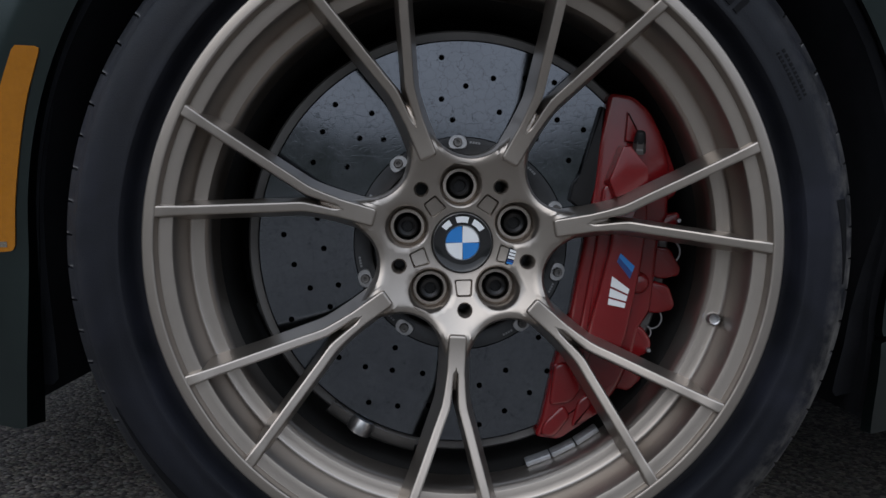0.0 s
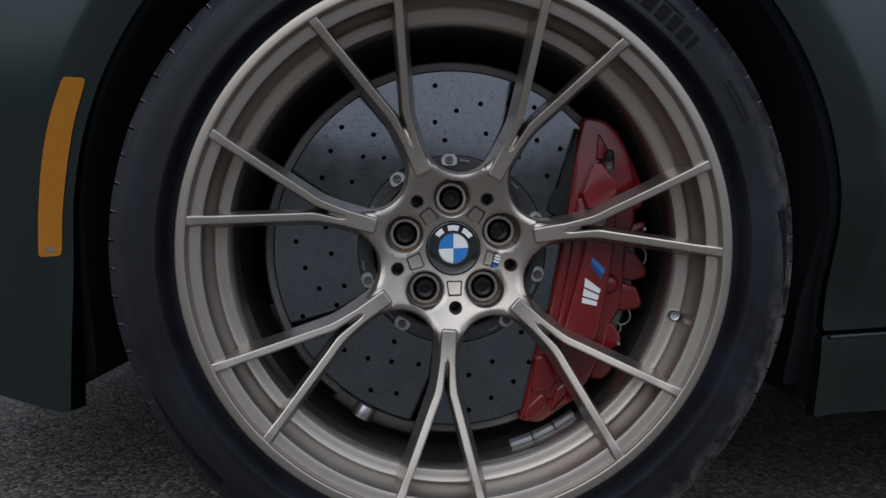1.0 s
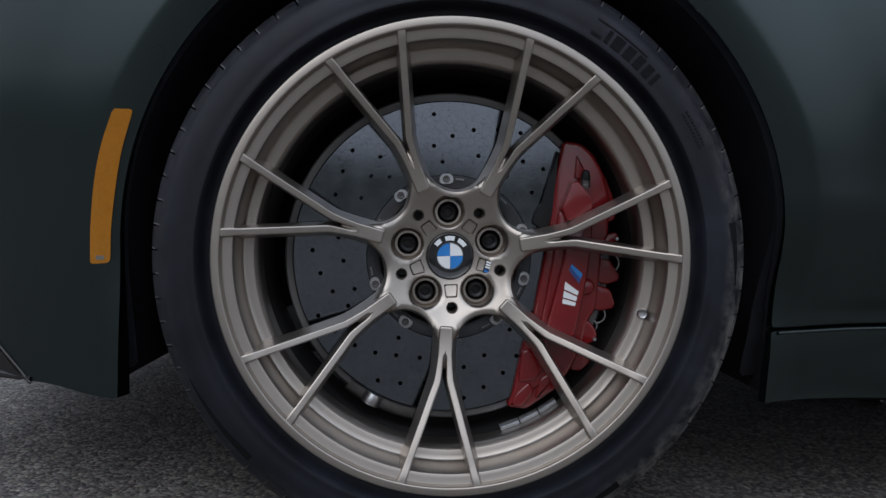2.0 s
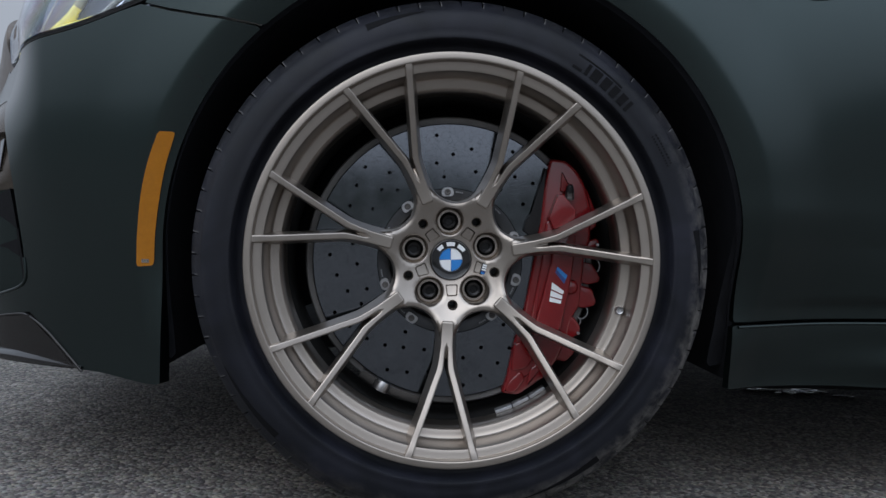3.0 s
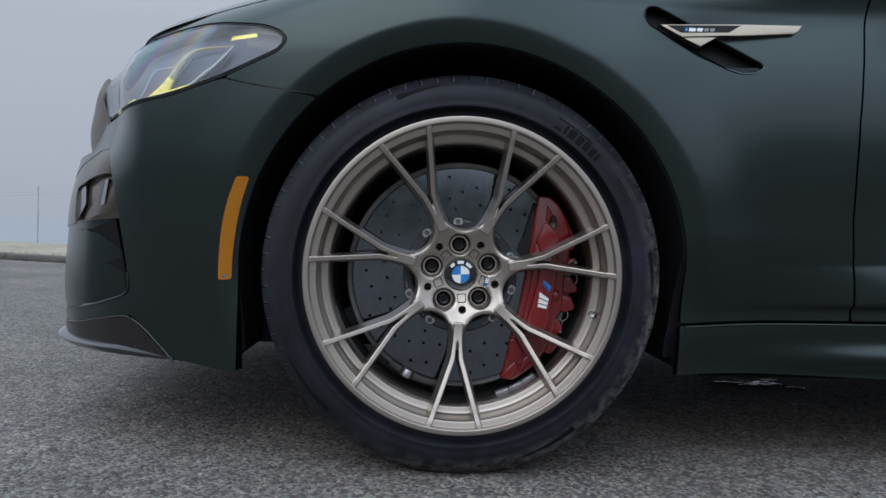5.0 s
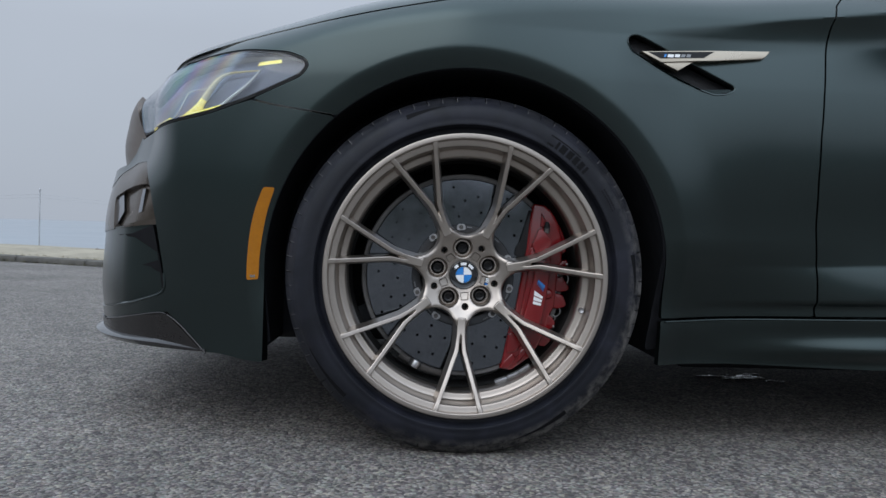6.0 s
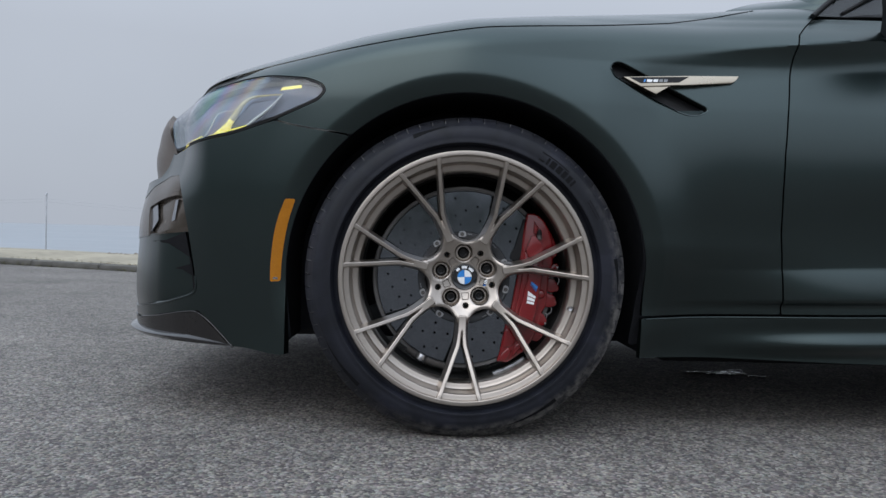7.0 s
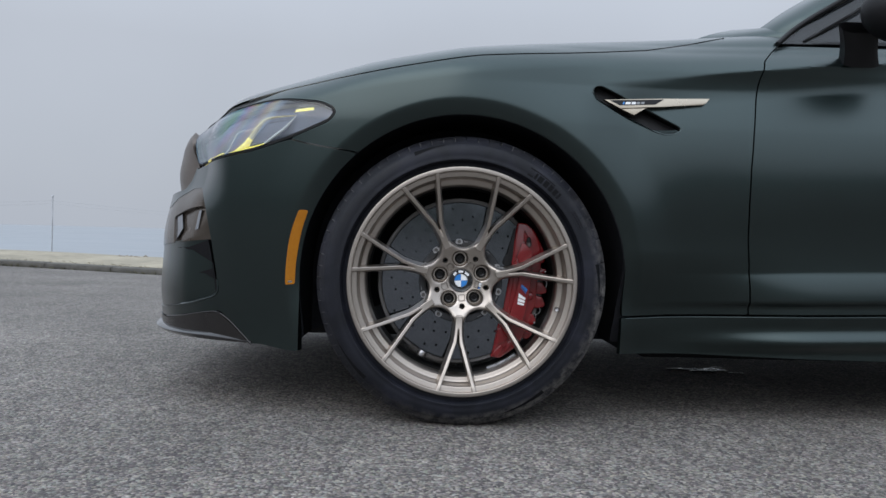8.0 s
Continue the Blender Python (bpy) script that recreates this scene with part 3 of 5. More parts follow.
def kerb_stones():
    """A low run of kerb stones along the asphalt's edge."""
    kerb = tagged(new("kerb"), "low dark weathered concrete kerb at the asphalt's edge", "kerb", kind="structure")
    ang = math.degrees(math.atan2(KERB_RUN.y, KERB_RUN.x))
    first = None
    for i in range(-6, 22):
        p = KERB_BASE + KERB_RUN * (i * 0.92) - KERB_ACROSS * 0.07
        m = pose(p.x, p.y, 0.0 + random.uniform(-0.008, 0.006), 0, 0, ang + random.uniform(-0.4, 0.4))
        if first is None:
            first = part("kerb_stone", box_bm(0, 0, 0.012, 0.915, 0.14, 0.09, 0.028), CONCRETE, kerb)
            first.matrix_basis = m
        else:
            again(first, kerb, m)


kerb_stones()


def verge():
    """Ragged blades along the kerb: tan ones leaning over its top, dark ones at its foot."""
    random.seed(21)
    for name, mat, count, w0, w1, tall, label in (("dry_grass", GRASS_BLADE, 5200, -0.05, 0.35, 0.022, "ragged dry grass along the kerb"), ("weeds", MOSS, 2600, -0.17, -0.10, 0.035, "dark weeds at the foot of the kerb")):
        V, F = [], []
        for _ in range(count):
            u = random.uniform(-2, 16)
            clump = 0.5 + noise.noise(Vector((u * 0.9, 2.0 if name == "weeds" else 7.0, 0)))
            if random.random() > clump + 0.25:
                continue
            p = KERB_BASE + KERB_RUN * u + KERB_ACROSS * random.uniform(w0, w1)
            z = 0.05 if name == "dry_grass" else 0.0
            h = tall * random.uniform(0.3, 1.0) * (0.5 + clump)
            a, lean = random.uniform(0, math.pi), random.uniform(-0.02, 0.02)
            dx, dy = 0.004 * math.cos(a), 0.004 * math.sin(a)
            k = len(V)
            V += [(p.x - dx, p.y - dy, z), (p.x + dx, p.y + dy, z), (p.x + lean * 0.5 + dx * 0.6, p.y + lean * 0.4, z + h * 0.6), (p.x + lean * 1.6, p.y - abs(lean), z + h)]
            F += [(k, k + 1, k + 2), (k, k + 2, k + 3)]
        tagged(mesh_object(name, V, F, mat), label, "grass", kind="stuff")


verge()

sea = mesh_object("water", [(-4500, 60, -9.5), (4500, 60, -9.5), (4500, 4800, -9.5), (-4500, 4800, -9.5)], [(0, 1, 2, 3)], SEA)
tagged(sea, "pale grey calm sea under fog", "sea", kind="structure")

# ---- car body ----
car = tagged(new("car"), "matte dark green sports saloon with bronze wheels parked on asphalt", "car")
GRID = side_grid()
GX, GY, GZ = GRID[:, :, 0], GRID[:, :, 1], GRID[:, :, 2]
HUB_Z, ARCH = 0.343, 0.390
SKIN = GRID[(GY < 0.5)].reshape(-1, 3)


def skin(x, z):
    """The body side's depth y at (x, z)."""
    d = (SKIN[:, 0] - x) ** 2 + (SKIN[:, 2] - z) ** 2
    k = np.argpartition(d, 4)[:4]
    w = 1 / (d[k] + 1e-7)
    return float((SKIN[k, 1] * w).sum() / w.sum())


def on_skin(points, sink):
    return [(x, skin(x, z) + sink, z) for x, z in points]


def mirrored(ob):
    """The same part on the far side."""
    o = again(ob, ob.parent, Matrix.Translation((0, 2 * CY, 0)) @ Matrix.Diagonal((1, -1, 1, 1)))
    return o


def arch_distance(x, z, cx=0.0, r=ARCH):
    """Wheel opening: a circle, with straight legs below the hub; negative outside it."""
    up = np.hypot(x - cx, z - HUB_Z - 0.002)
    legs = np.abs(x - cx)
    return r - np.where(z > HUB_Z, up, np.maximum(legs * 1.0, 0))


def panel(name, d, mat, label="", inward=0.010, outward=0.0, both=True, gap=0.0018):
    v, f = cut_sheet(GRID, d + gap)
    v, f = thicken(v, f, inward, outward)
    ob = mesh_object(name, v, f, mat, car, label, smooth_from=40)
    if both:
        mirrored(ob)
    return ob


LAMP = [(-0.6995, 0.618), (-0.6226, 0.626), (-0.5141, 0.6455), (-0.4207, 0.6754), (-0.3231, 0.717), (-0.3085, 0.7365), (-0.3166, 0.7503), (-0.3466, 0.7633), (-0.444, 0.7739), (-0.5084, 0.7662), (-0.689, 0.7205), (-0.722, 0.7015), (-0.714, 0.6587)]
KIDNEY = [(-0.7035, 0.6181), (-0.7173, 0.5811), (-0.7385, 0.5581), (-0.82, 0.545), (-1.0, 0.54), (-1.0, 0.702), (-0.82, 0.719), (-0.757, 0.719), (-0.728, 0.713), (-0.7199, 0.6606)]
SEAM = [(-0.4206, 0.6735), (-0.3813, 0.6637), (-0.3404, 0.656), (-0.2608, 0.6436), (-0.1999, 0.6348)]
HOOD_X = [-0.92, -0.778, -0.716, -0.613, -0.518, -0.454, -0.3045, -0.2, 0.0287, 0.2327, 0.4457, 0.5678, 0.657, 0.72]
HOOD_Z = [0.722, 0.722, 0.732, 0.759, 0.782, 0.796, 0.8235, 0.8415, 0.8808, 0.9011, 0.9233, 0.9496, 0.972, 1.2]
DOOR_Z = [0.1, 0.2173, 0.2701, 0.316, 0.3581, 0.3991, 0.4585, 0.5489, 0.6298, 0.7124, 0.7979, 0.8522, 0.8977, 0.9213, 0.9465, 1.1]
DOOR_X = [0.722, 0.7152, 0.7113, 0.7064, 0.7031, 0.6992, 0.692, 0.6871, 0.6875, 0.6945, 0.7060, 0.7146, 0.7280, 0.7492, 0.7772, 0.9]
VENT = [(0.3021, 0.8052), (0.3059, 0.8147), (0.3149, 0.8187), (0.3264, 0.818), (0.3403, 0.8116), (0.384, 0.7909), (0.5111, 0.7261), (0.5154, 0.7191), (0.4994, 0.7099), (0.4749, 0.7078), (0.4512, 0.7148), (0.3702, 0.7536), (0.3103, 0.7874)]
INTAKE = [(-0.6673, 0.5568), (-0.6583, 0.5381), (-0.644, 0.5019), (-0.6263, 0.4301), (-0.61, 0.3433), (-0.6056, 0.2973), (-0.6158, 0.285), (-0.6959, 0.2604), (-0.80, 0.24), (-1.0, 0.235), (-1.0, 0.49), (-0.7937, 0.5075), (-0.7567, 0.5326), (-0.6992, 0.5556)]
SPLIT = [(-0.6002, 0.2483), (-0.5546, 0.2117), (-0.5162, 0.1753), (-0.5036, 0.1601), (-0.495, 0.05), (-1.0, 0.05), (-1.0, 0.215), (-0.7735, 0.2157), (-0.6751, 0.2378)]

hood_d = np.interp(GX, HOOD_X, HOOD_Z) - GZ          # negative above the bonnet's edge
hood_d = np.where(GX > 0.68, 1.0, hood_d)
door_d = np.interp(GZ, DOOR_Z, DOOR_X) - GX          # negative behind the door's front edge
sill_d = GZ - sill_z(GX)                              # negative below the sill
lamp_d = polygon_distance(rounded(LAMP, 0.03, 5), GX, GZ)
lamp_d = np.where((GY > 0.45) | (GX > 0), 1.0, lamp_d)
sx, sz = [a for a, _ in SEAM], [b for _, b in SEAM]
seam_d = np.where(GX < -0.42, np.interp(GX, [-1.0, -0.77, -0.697, -0.625, -0.517, -0.42], [0.70, 0.70, 0.612, 0.629, 0.648, 0.674]), np.interp(GX, sx, sz)) - GZ   # negative above
arch_d = arch_distance(GX, GZ)
arch_r = arch_distance(GX, GZ, 2.98)
kidney_d = np.maximum(polygon_distance(KIDNEY, GX, GZ), -lamp_d)
intake_d = polygon_distance(INTAKE, GX, GZ)
split_d = polygon_distance(SPLIT, GX, GZ)
vent_d = polygon_distance(VENT, GX, GZ)

seal_d = np.maximum.reduce([-hood_d, hood_d - 0.013 * smooth(-0.43, -0.54, GX), -lamp_d, GX + 0.435, -0.76 - GX])      # dark gap over the headlight
fender = panel("fender", np.maximum.reduce([-hood_d, -seal_d, -door_d, arch_d, np.where(GX > -0.21, -1.0, seam_d), -lamp_d, -vent_d, np.where((GX < 0.2), GX * 0 - 1, -sill_d), -0.60 - GX]), PAINT, "matte dark green front fender")
bumper = panel("front_bumper", np.maximum.reduce([-seam_d, arch_d, -lamp_d, -kidney_d, -intake_d, -split_d, GX + 0.2, 0.172 - 0.011 * smooth(-0.50, -0.40, GX) - GZ]), PAINT, "matte dark green front bumper", inward=0.022)
door = panel("front_door", np.maximum.reduce([door_d, -sill_d, GX - 1.72, GZ - 0.945]), PAINT, "matte dark green front door")
skirt = panel("side_skirt", np.maximum.reduce([sill_d + 0.002, arch_d, arch_r, 0.2 - GX, GX - 2.8, 0.172 - 0.010 * np.clip(GX - 0.4, 0, 1) - GZ]), PAINT, "matte dark green side skirt with a ledge", gap=0.001)
rear_door = panel("rear_door", np.maximum.reduce([1.726 - GX, -sill_d, GX - 2.55, arch_r, GZ - 0.965]), PAINT)
quarter = panel("rear_quarter", np.maximum.reduce([2.556 - GX, arch_r, 0.16 - GZ]), PAINT)
panel("window_ledge", np.maximum.reduce([door_d + 0.002, 0.951 - GZ, GZ - 0.966, GX - 2.55]), BLACK, "thin black moulding under the side windows", inward=0.02)
edge_x = np.linspace(0.40, 2.58, 60)
v, f = tube([(x, skin(x, float(sill_z(x)) - 0.0065) - 0.0004, float(sill_z(x)) - 0.0055) for x in edge_x], 0.0024, 8)
mirrored(mesh_object("upper_edge", v, f, PAINT, skirt, smooth_from=60))
splitter = panel("front_splitter", np.maximum.reduce([split_d, 0.173 - GZ]), CARBON, "glossy dark carbon corner of the splitter", inward=0.012, outward=0.003)


def bonnet():
    """The bonnet: its rolled side and the crowned top across to the middle."""
    v, f = cut_sheet(GRID, hood_d + 0.0018)
    cols = [i for i in range(0, GRID.shape[0], 6) if GX[i, -1] < 0.70]
    rows = 14
    base = len(v)
    pts = []
    for i in cols:
        e = GRID[i, -1]
        for w in np.linspace(0, 1, rows):
            y = e[1] + (CY - e[1]) * w
            rise = (0.038 + 0.022 * float(smooth(0.1, 0.55, e[0]))) * (1 - (1 - w) ** 2) * min(1, (e[0] + 0.86) / 0.4) + 0.008 * smooth(0.35, 0.5, w)
            pts.append((e[0] + 0.10 * (1 - (1 - w) ** 2) * smooth(0.3, 0.7, e[0]), y, e[2] + max(rise, 0)))
    v = np.vstack([v, pts])
    for a in range(len(cols) - 1):
        for b in range(rows - 1):
            i = base + a * rows + b
            f.append((i, i + rows, i + rows + 1, i + 1))
    ob = mesh_object("bonnet", v, f, PAINT, car, "matte dark green bonnet", smooth_from=50)
    mirrored(ob)


bonnet()


def inner_shell():
    """Black structure behind the panels, so that the gaps between them are dark."""
    sub = GRID[::6, ::4]
    tan = np.gradient(sub, axis=0)
    up = np.gradient(sub, axis=1)
    n = np.cross(up, tan)
    n /= np.linalg.norm(n, axis=2)[:, :, None] + 1e-12
    if n[len(n) // 2, 5, 1] < 0:
        n = -n
    q = sub + n * 0.05
    x, z = sub[:, :, 0], sub[:, :, 2]
    d = np.maximum.reduce([arch_distance(x, z, 0.0, ARCH + 0.01), arch_distance(x, z, 2.98, ARCH + 0.01), z - top_z(x) + np.where(x > 0.2, 0.03, 0.11), np.where(x < -0.2, z - 0.56, -1), 0.19 - z])
    v, f = cut_sheet(q, d)
    ob = mesh_object("inner_shell", v, f, LINER, car)
    mirrored(ob)


inner_shell()


def wheel_well(cx):
    """Liner over a wheel: an arch-shaped tunnel with an inner wall."""
    th = np.linspace(math.radians(-28), math.radians(208), 60)
    prof = [(ARCH + 0.006, 0.014), (ARCH + 0.014, 0.020), (ARCH + 0.012, 0.36), (0.08, 0.37)]
    v, f = [], []
    for a in th:
        for r, y in prof:
            x, z = cx + r * math.cos(a), HUB_Z + r * math.sin(a)
            if math.sin(a) < 0:
                x = cx + math.copysign(r, math.cos(a))
            z = max(z, 0.178)
            v.append((x, skin(x, z) + 0.004 if y < 0 else max(y, skin(x, z) + 0.03) if r > 0.2 else 0.37, z))
    k = len(prof)
    for i in range(len(th) - 1):
        for j in range(k - 1):
            f.append((i * k + j, i * k + j + 1, (i + 1) * k + j + 1, (i + 1) * k + j))
    ob = mesh_object("wheel_arch_liner", v, f, LINER, car, "black plastic wheel-arch liner", smooth_from=40)
    mirrored(ob)


wheel_well(0.0)
wheel_well(2.98)
part("floor_pan", box_bm(1.86, CY, 0.177, 2.76, 1.46, 0.06, 0.008), RUBBER_DARK, car, "black underbody")
# two unseen trays, added to keep light off the ground beneath
part("engine_tray", box_bm(-0.02, CY, 0.180, 0.90, 1.06, 0.03, 0.006), BLACK, car, "unseen black tray that shades the ground under the engine")
part("nose_tray", box_bm(-0.54, CY, 0.184, 0.25, 1.40, 0.02, 0.006), BLACK, car, "unseen black tray that shades the ground under the nose")

# ---- wheel ----
from mathutils.geometry import delaunay_2d_cdt

SPOKES, SPOKE_PHASE = 7, math.radians(-91.8)
BOLT_PHASE = math.radians(93.5)


def sheet_with_holes(outer, holes, depth, spacing):
    """A filled outline in (x, z) with holes; depth gives y at (x, z)."""
    pts, edges = [], []
    for loop in [outer] + holes:
        k = len(pts)
        pts += [Vector(p) for p in loop]
        edges += [(k + i, k + (i + 1) % len(loop)) for i in range(len(loop))]
    a = np.array(outer)
    lo, hi = a.min(0), a.max(0)
    gx, gz = np.meshgrid(np.arange(lo[0], hi[0], spacing), np.arange(lo[1], hi[1], spacing))
    gx = gx + (np.arange(gx.shape[0])[:, None] % 2) * spacing * 0.5
    ok = polygon_distance(outer, gx, gz) < -spacing * 0.5
    for h in holes:
        ok &= polygon_distance(h, gx, gz) > spacing * 0.5
    pts += [Vector((x, z)) for x, z in zip(gx[ok], gz[ok])]
    v, _, f, *_ = delaunay_2d_cdt(pts, edges, [], 0, 1e-7)
    v = np.array([(p.x, p.y) for p in v])
    c = np.array([v[list(t)].mean(0) for t in f])
    keep = polygon_distance(outer, c[:, 0], c[:, 1]) < 0
    for h in holes:
        keep &= polygon_distance(h, c[:, 0], c[:, 1]) > 0
    return [(x, depth(x, z), z) for x, z in v], [t for t, k in zip(f, keep) if k]


def circle(cx, cz, r, n=40):
    return [(cx + r * math.cos(2 * math.pi * i / n), cz + r * math.sin(2 * math.pi * i / n)) for i in range(n)]


def hub_outline(level, n=420):
    """The hub's edge: a round boss drawn out towards the spokes. level: how far inside it."""
    out = []
    for i in range(n):
        a = 2 * math.pi * i / n
        lo, hi = 0.05, 0.15
        for _ in range(26):
            r = (lo + hi) / 2
            x, z = r * math.cos(a), r * math.sin(a)
            d = math.hypot(x, z) - 0.0775
            for k in range(SPOKES):
                b = SPOKE_PHASE + 2 * math.pi * k / SPOKES
                u, w = x * math.cos(b) + z * math.sin(b), -x * math.sin(b) + z * math.cos(b)
                e = math.hypot(u - min(max(u, 0), 0.132), w) - 0.0125 + 0.0065 * float(smooth(0.092, 0.132, u))
                h = max(0.034 - abs(d - e), 0) / 0.034
                d = min(d, e) - h * h * 0.034 * 0.25
            if d < -level:
                lo = r
            else:
                hi = r
        out.append((lo * math.cos(a), lo * math.sin(a)))
    return out


def dish(x, z):
    """Depth of the hub's face: hollow, deepest in the middle."""
    r = math.hypot(x, z)
    return 0.0785 - 3.2 * min(r, 0.088 - 0.5 * max(0, 0.088 - r) * float(smooth(0.076, 0.088, r))) ** 2


def make_hub(parent):
    V, F = [], []
    bolt_c = [(0.0535 * math.cos(BOLT_PHASE + k * 2 * math.pi / 5), 0.0535 * math.sin(BOLT_PHASE + k * 2 * math.pi / 5)) for k in range(5)]
    holes = [circle(*c, 0.0212) for c in bolt_c]
    mid = [BOLT_PHASE + math.pi / 5 + k * 2 * math.pi / 5 for k in range(5)]
    small_c = [(0.0628 * math.cos(a), 0.0628 * math.sin(a)) for a in mid]
    small = [circle(*c, 0.0072, 24) for c in small_c]
    pockets = []
    for a in mid:
        o, t = np.array((math.cos(a), math.sin(a))), np.array((-math.sin(a), math.cos(a)))
        q = [tuple(o * (0.0425 + dr) + t * dt) for dr, dt in ((-0.0078, -0.0088), (0.0085, -0.0072), (0.0085, 0.0072), (-0.0078, 0.0088))]
        pockets.append(rounded(q, 0.0022, 3))
    bore = circle(0, 0, 0.0292, 64)
    top = hub_outline(0.007)
    v, f = sheet_with_holes(top, holes + small + pockets + [bore], dish, 0.0042)
    V += v
    F += f
    lift = lambda loop, dy, dr=None: [(x, dish(x, z) + dy, z) for x, z in loop]
    add_strip(V, F, [lift(top, 0), lift(hub_outline(0.0045), 0.0008), lift(hub_outline(0.002), 0.003), lift(hub_outline(0.0), 0.008),
                     [(x * 1.005, 0.085, z * 1.005) for x, z in hub_outline(-0.001)], [(x, 0.104, z) for x, z in hub_outline(-0.002)]])
    for c in bolt_c:
        y0 = dish(*c)
        add_strip(V, F, [lift(circle(*c, 0.0212), 0), lift(circle(*c, 0.0198), 0.0012), [(x, y0 + 0.022, z) for x, z in circle(*c, 0.0182)],
                         [(x, y0 + 0.023, z) for x, z in circle(*c, 0.0166)], [(x, y0 + 0.0195, z) for x, z in circle(*c, 0.0160)],
                         [(x, y0 + 0.0195, z) for x, z in circle(*c, 0.0133)], [(x, y0 + 0.034, z) for x, z in circle(*c, 0.0118)], [(x, y0 + 0.036, z) for x, z in circle(*c, 0.001)]])
    for c in small_c:
        y0 = dish(*c)
        add_strip(V, F, [lift(circle(*c, 0.0072, 24), 0), lift(circle(*c, 0.0056, 24), 0.0025), [(x, y0 + 0.034, z) for x, z in circle(*c, 0.005, 24)]])
    for q in pockets:
        c = np.mean(np.array(q), 0)
        sh = lambda k: [tuple(c + (np.array(p) - c) * k) for p in q]
        add_strip(V, F, [lift(q, 0), lift(sh(0.97), 0.0006), lift(sh(0.94), 0.0060), lift(sh(0.86), 0.0062), lift(sh(0.83), 0.0034), lift(sh(0.80), 0.0028), lift(sh(0.4), 0.0028), lift(sh(0.01), 0.0028)])
    add_strip(V, F, [lift(bore, 0), [(x * 0.985, 0.0782, z * 0.985) for x, z in bore], [(x, 0.092, z) for x, z in circle(0, 0, 0.028, 64)]])
    bm = bmesh.new()
    vs = [bm.verts.new(p) for p in V]
    for q in F:
        bm.faces.new([vs[i] for i in q])
    bmesh.ops.remove_doubles(bm, verts=bm.verts[:], dist=4e-5)
    ob = part("hub", bm, BRONZE, parent, "bronze wheel hub with five bolt holes", 38)
    return ob, bolt_c, mid


def spoke_depth(r):
    return 0.0035 + 0.0475 * float(smooth(0.268, 0.075, r)) ** 0.85 - 0.0027 * float(smooth(0.238, 0.262, r))


def make_spoke(parent):
    """One forked spoke along +x, lofted along its length: a raised land, a slot opening between two arms, leaning flanks."""
    us = np.r_[0.0838, 0.0842, 0.0849, 0.0858, 0.0872, 0.089, 0.096, 0.105, 0.113, 0.1155, 0.118, 0.121, 0.126, 0.132, 0.138, 0.143, 0.147, 0.150, 0.153, 0.157, 0.162, 0.168, np.linspace(0.176, 0.2618, 14)]
    cu = [0.08, 0.118, 0.122, 0.134, 0.146, 0.1530, 0.165, 0.2, 0.235, 0.2635]
    cw = [0.0040, 0.0043, 0.0047, 0.0057, 0.0072, 0.0092, 0.0133, 0.0246, 0.0361, 0.0453]
    V, F = [], []
    for u in us:
        c = float(np.interp(u, cu, cw))
        a = 0.0084 + 0.0008 * float(smooth(0.12, 0.16, u)) + 0.0016 * float(smooth(0.235, 0.262, u))
        outer = (c + a / 2) * float(np.interp(u, [0.0838, 0.0842, 0.0849, 0.0858, 0.0872], [0.80, 0.83, 0.90, 0.97, 1.0]))
        inner = max(c - a / 2, float(np.interp(u, [0.1145, 0.1175, 0.121, 0.134, 0.146, 0.153], [0.0, 0.0011, 0.0016, 0.0021, 0.0028, 0.0044])) if u < 0.158 else 0) + 0.0002
        y0 = spoke_depth(math.hypot(u, c)) + float(np.interp(u, [0.0838, 0.0842, 0.0849, 0.0858], [0.0055, 0.0012, 0.0003, 0.0]))
        tall = 0.043 - 0.003 * float(smooth(0.15, 0.19, u)) + 0.010 * float(smooth(0.2, 0.25, u))
        slot = 0.0001 + 0.0160 * float(smooth(0.113, 0.118, u)) + (tall - 0.0161) * float(smooth(0.118, 0.138, u))
        e = min(0.0014, (outer - inner) * 0.3)
        ei = e * float(smooth(0.114, 0.120, u))
        half = [(outer + 0.0070 - 0.0025 * float(smooth(0.1, 0.17, u)), y0 + tall), (outer + 0.0028, y0 + tall * 0.42), (outer + 0.0001, y0 + 0.0026), (outer, y0 + 0.0018), (outer - e * 0.3, y0 + 0.0007), (outer - e, y0), (outer - e * 1.5, y0),
                (inner + ei * 1.5, y0), (inner + ei, y0), (inner + ei * 0.2, y0 + 0.0007 * ei / e), (inner, y0 + (slot * 0.92 if u < 0.122 else 0.0022))]
        half.append((max(inner - 0.0042 * float(smooth(0.118, 0.126, u)), 0.0001), y0 + slot))
        V += [(u, y, w) for w, y in half] + [(u, y, -w) for w, y in half[::-1]]
    h = len(half)
    m = 2 * h
    for i in range(len(us) - 1):
        for j in range(m - 1):
            if j == h - 1 and us[i] > 0.146:
                continue
            F.append((i * m + j, i * m + j + 1, (i + 1) * m + j + 1, (i + 1) * m + j))
    F += [tuple(range(m))[::-1], tuple((len(us) - 1) * m + j for j in range(h)), tuple((len(us) - 1) * m + j for j in range(h, m))]
    return mesh_object("spoke", V, F, BRONZE, parent, "bronze forked spoke with a slot between its arms", smooth_from=50)


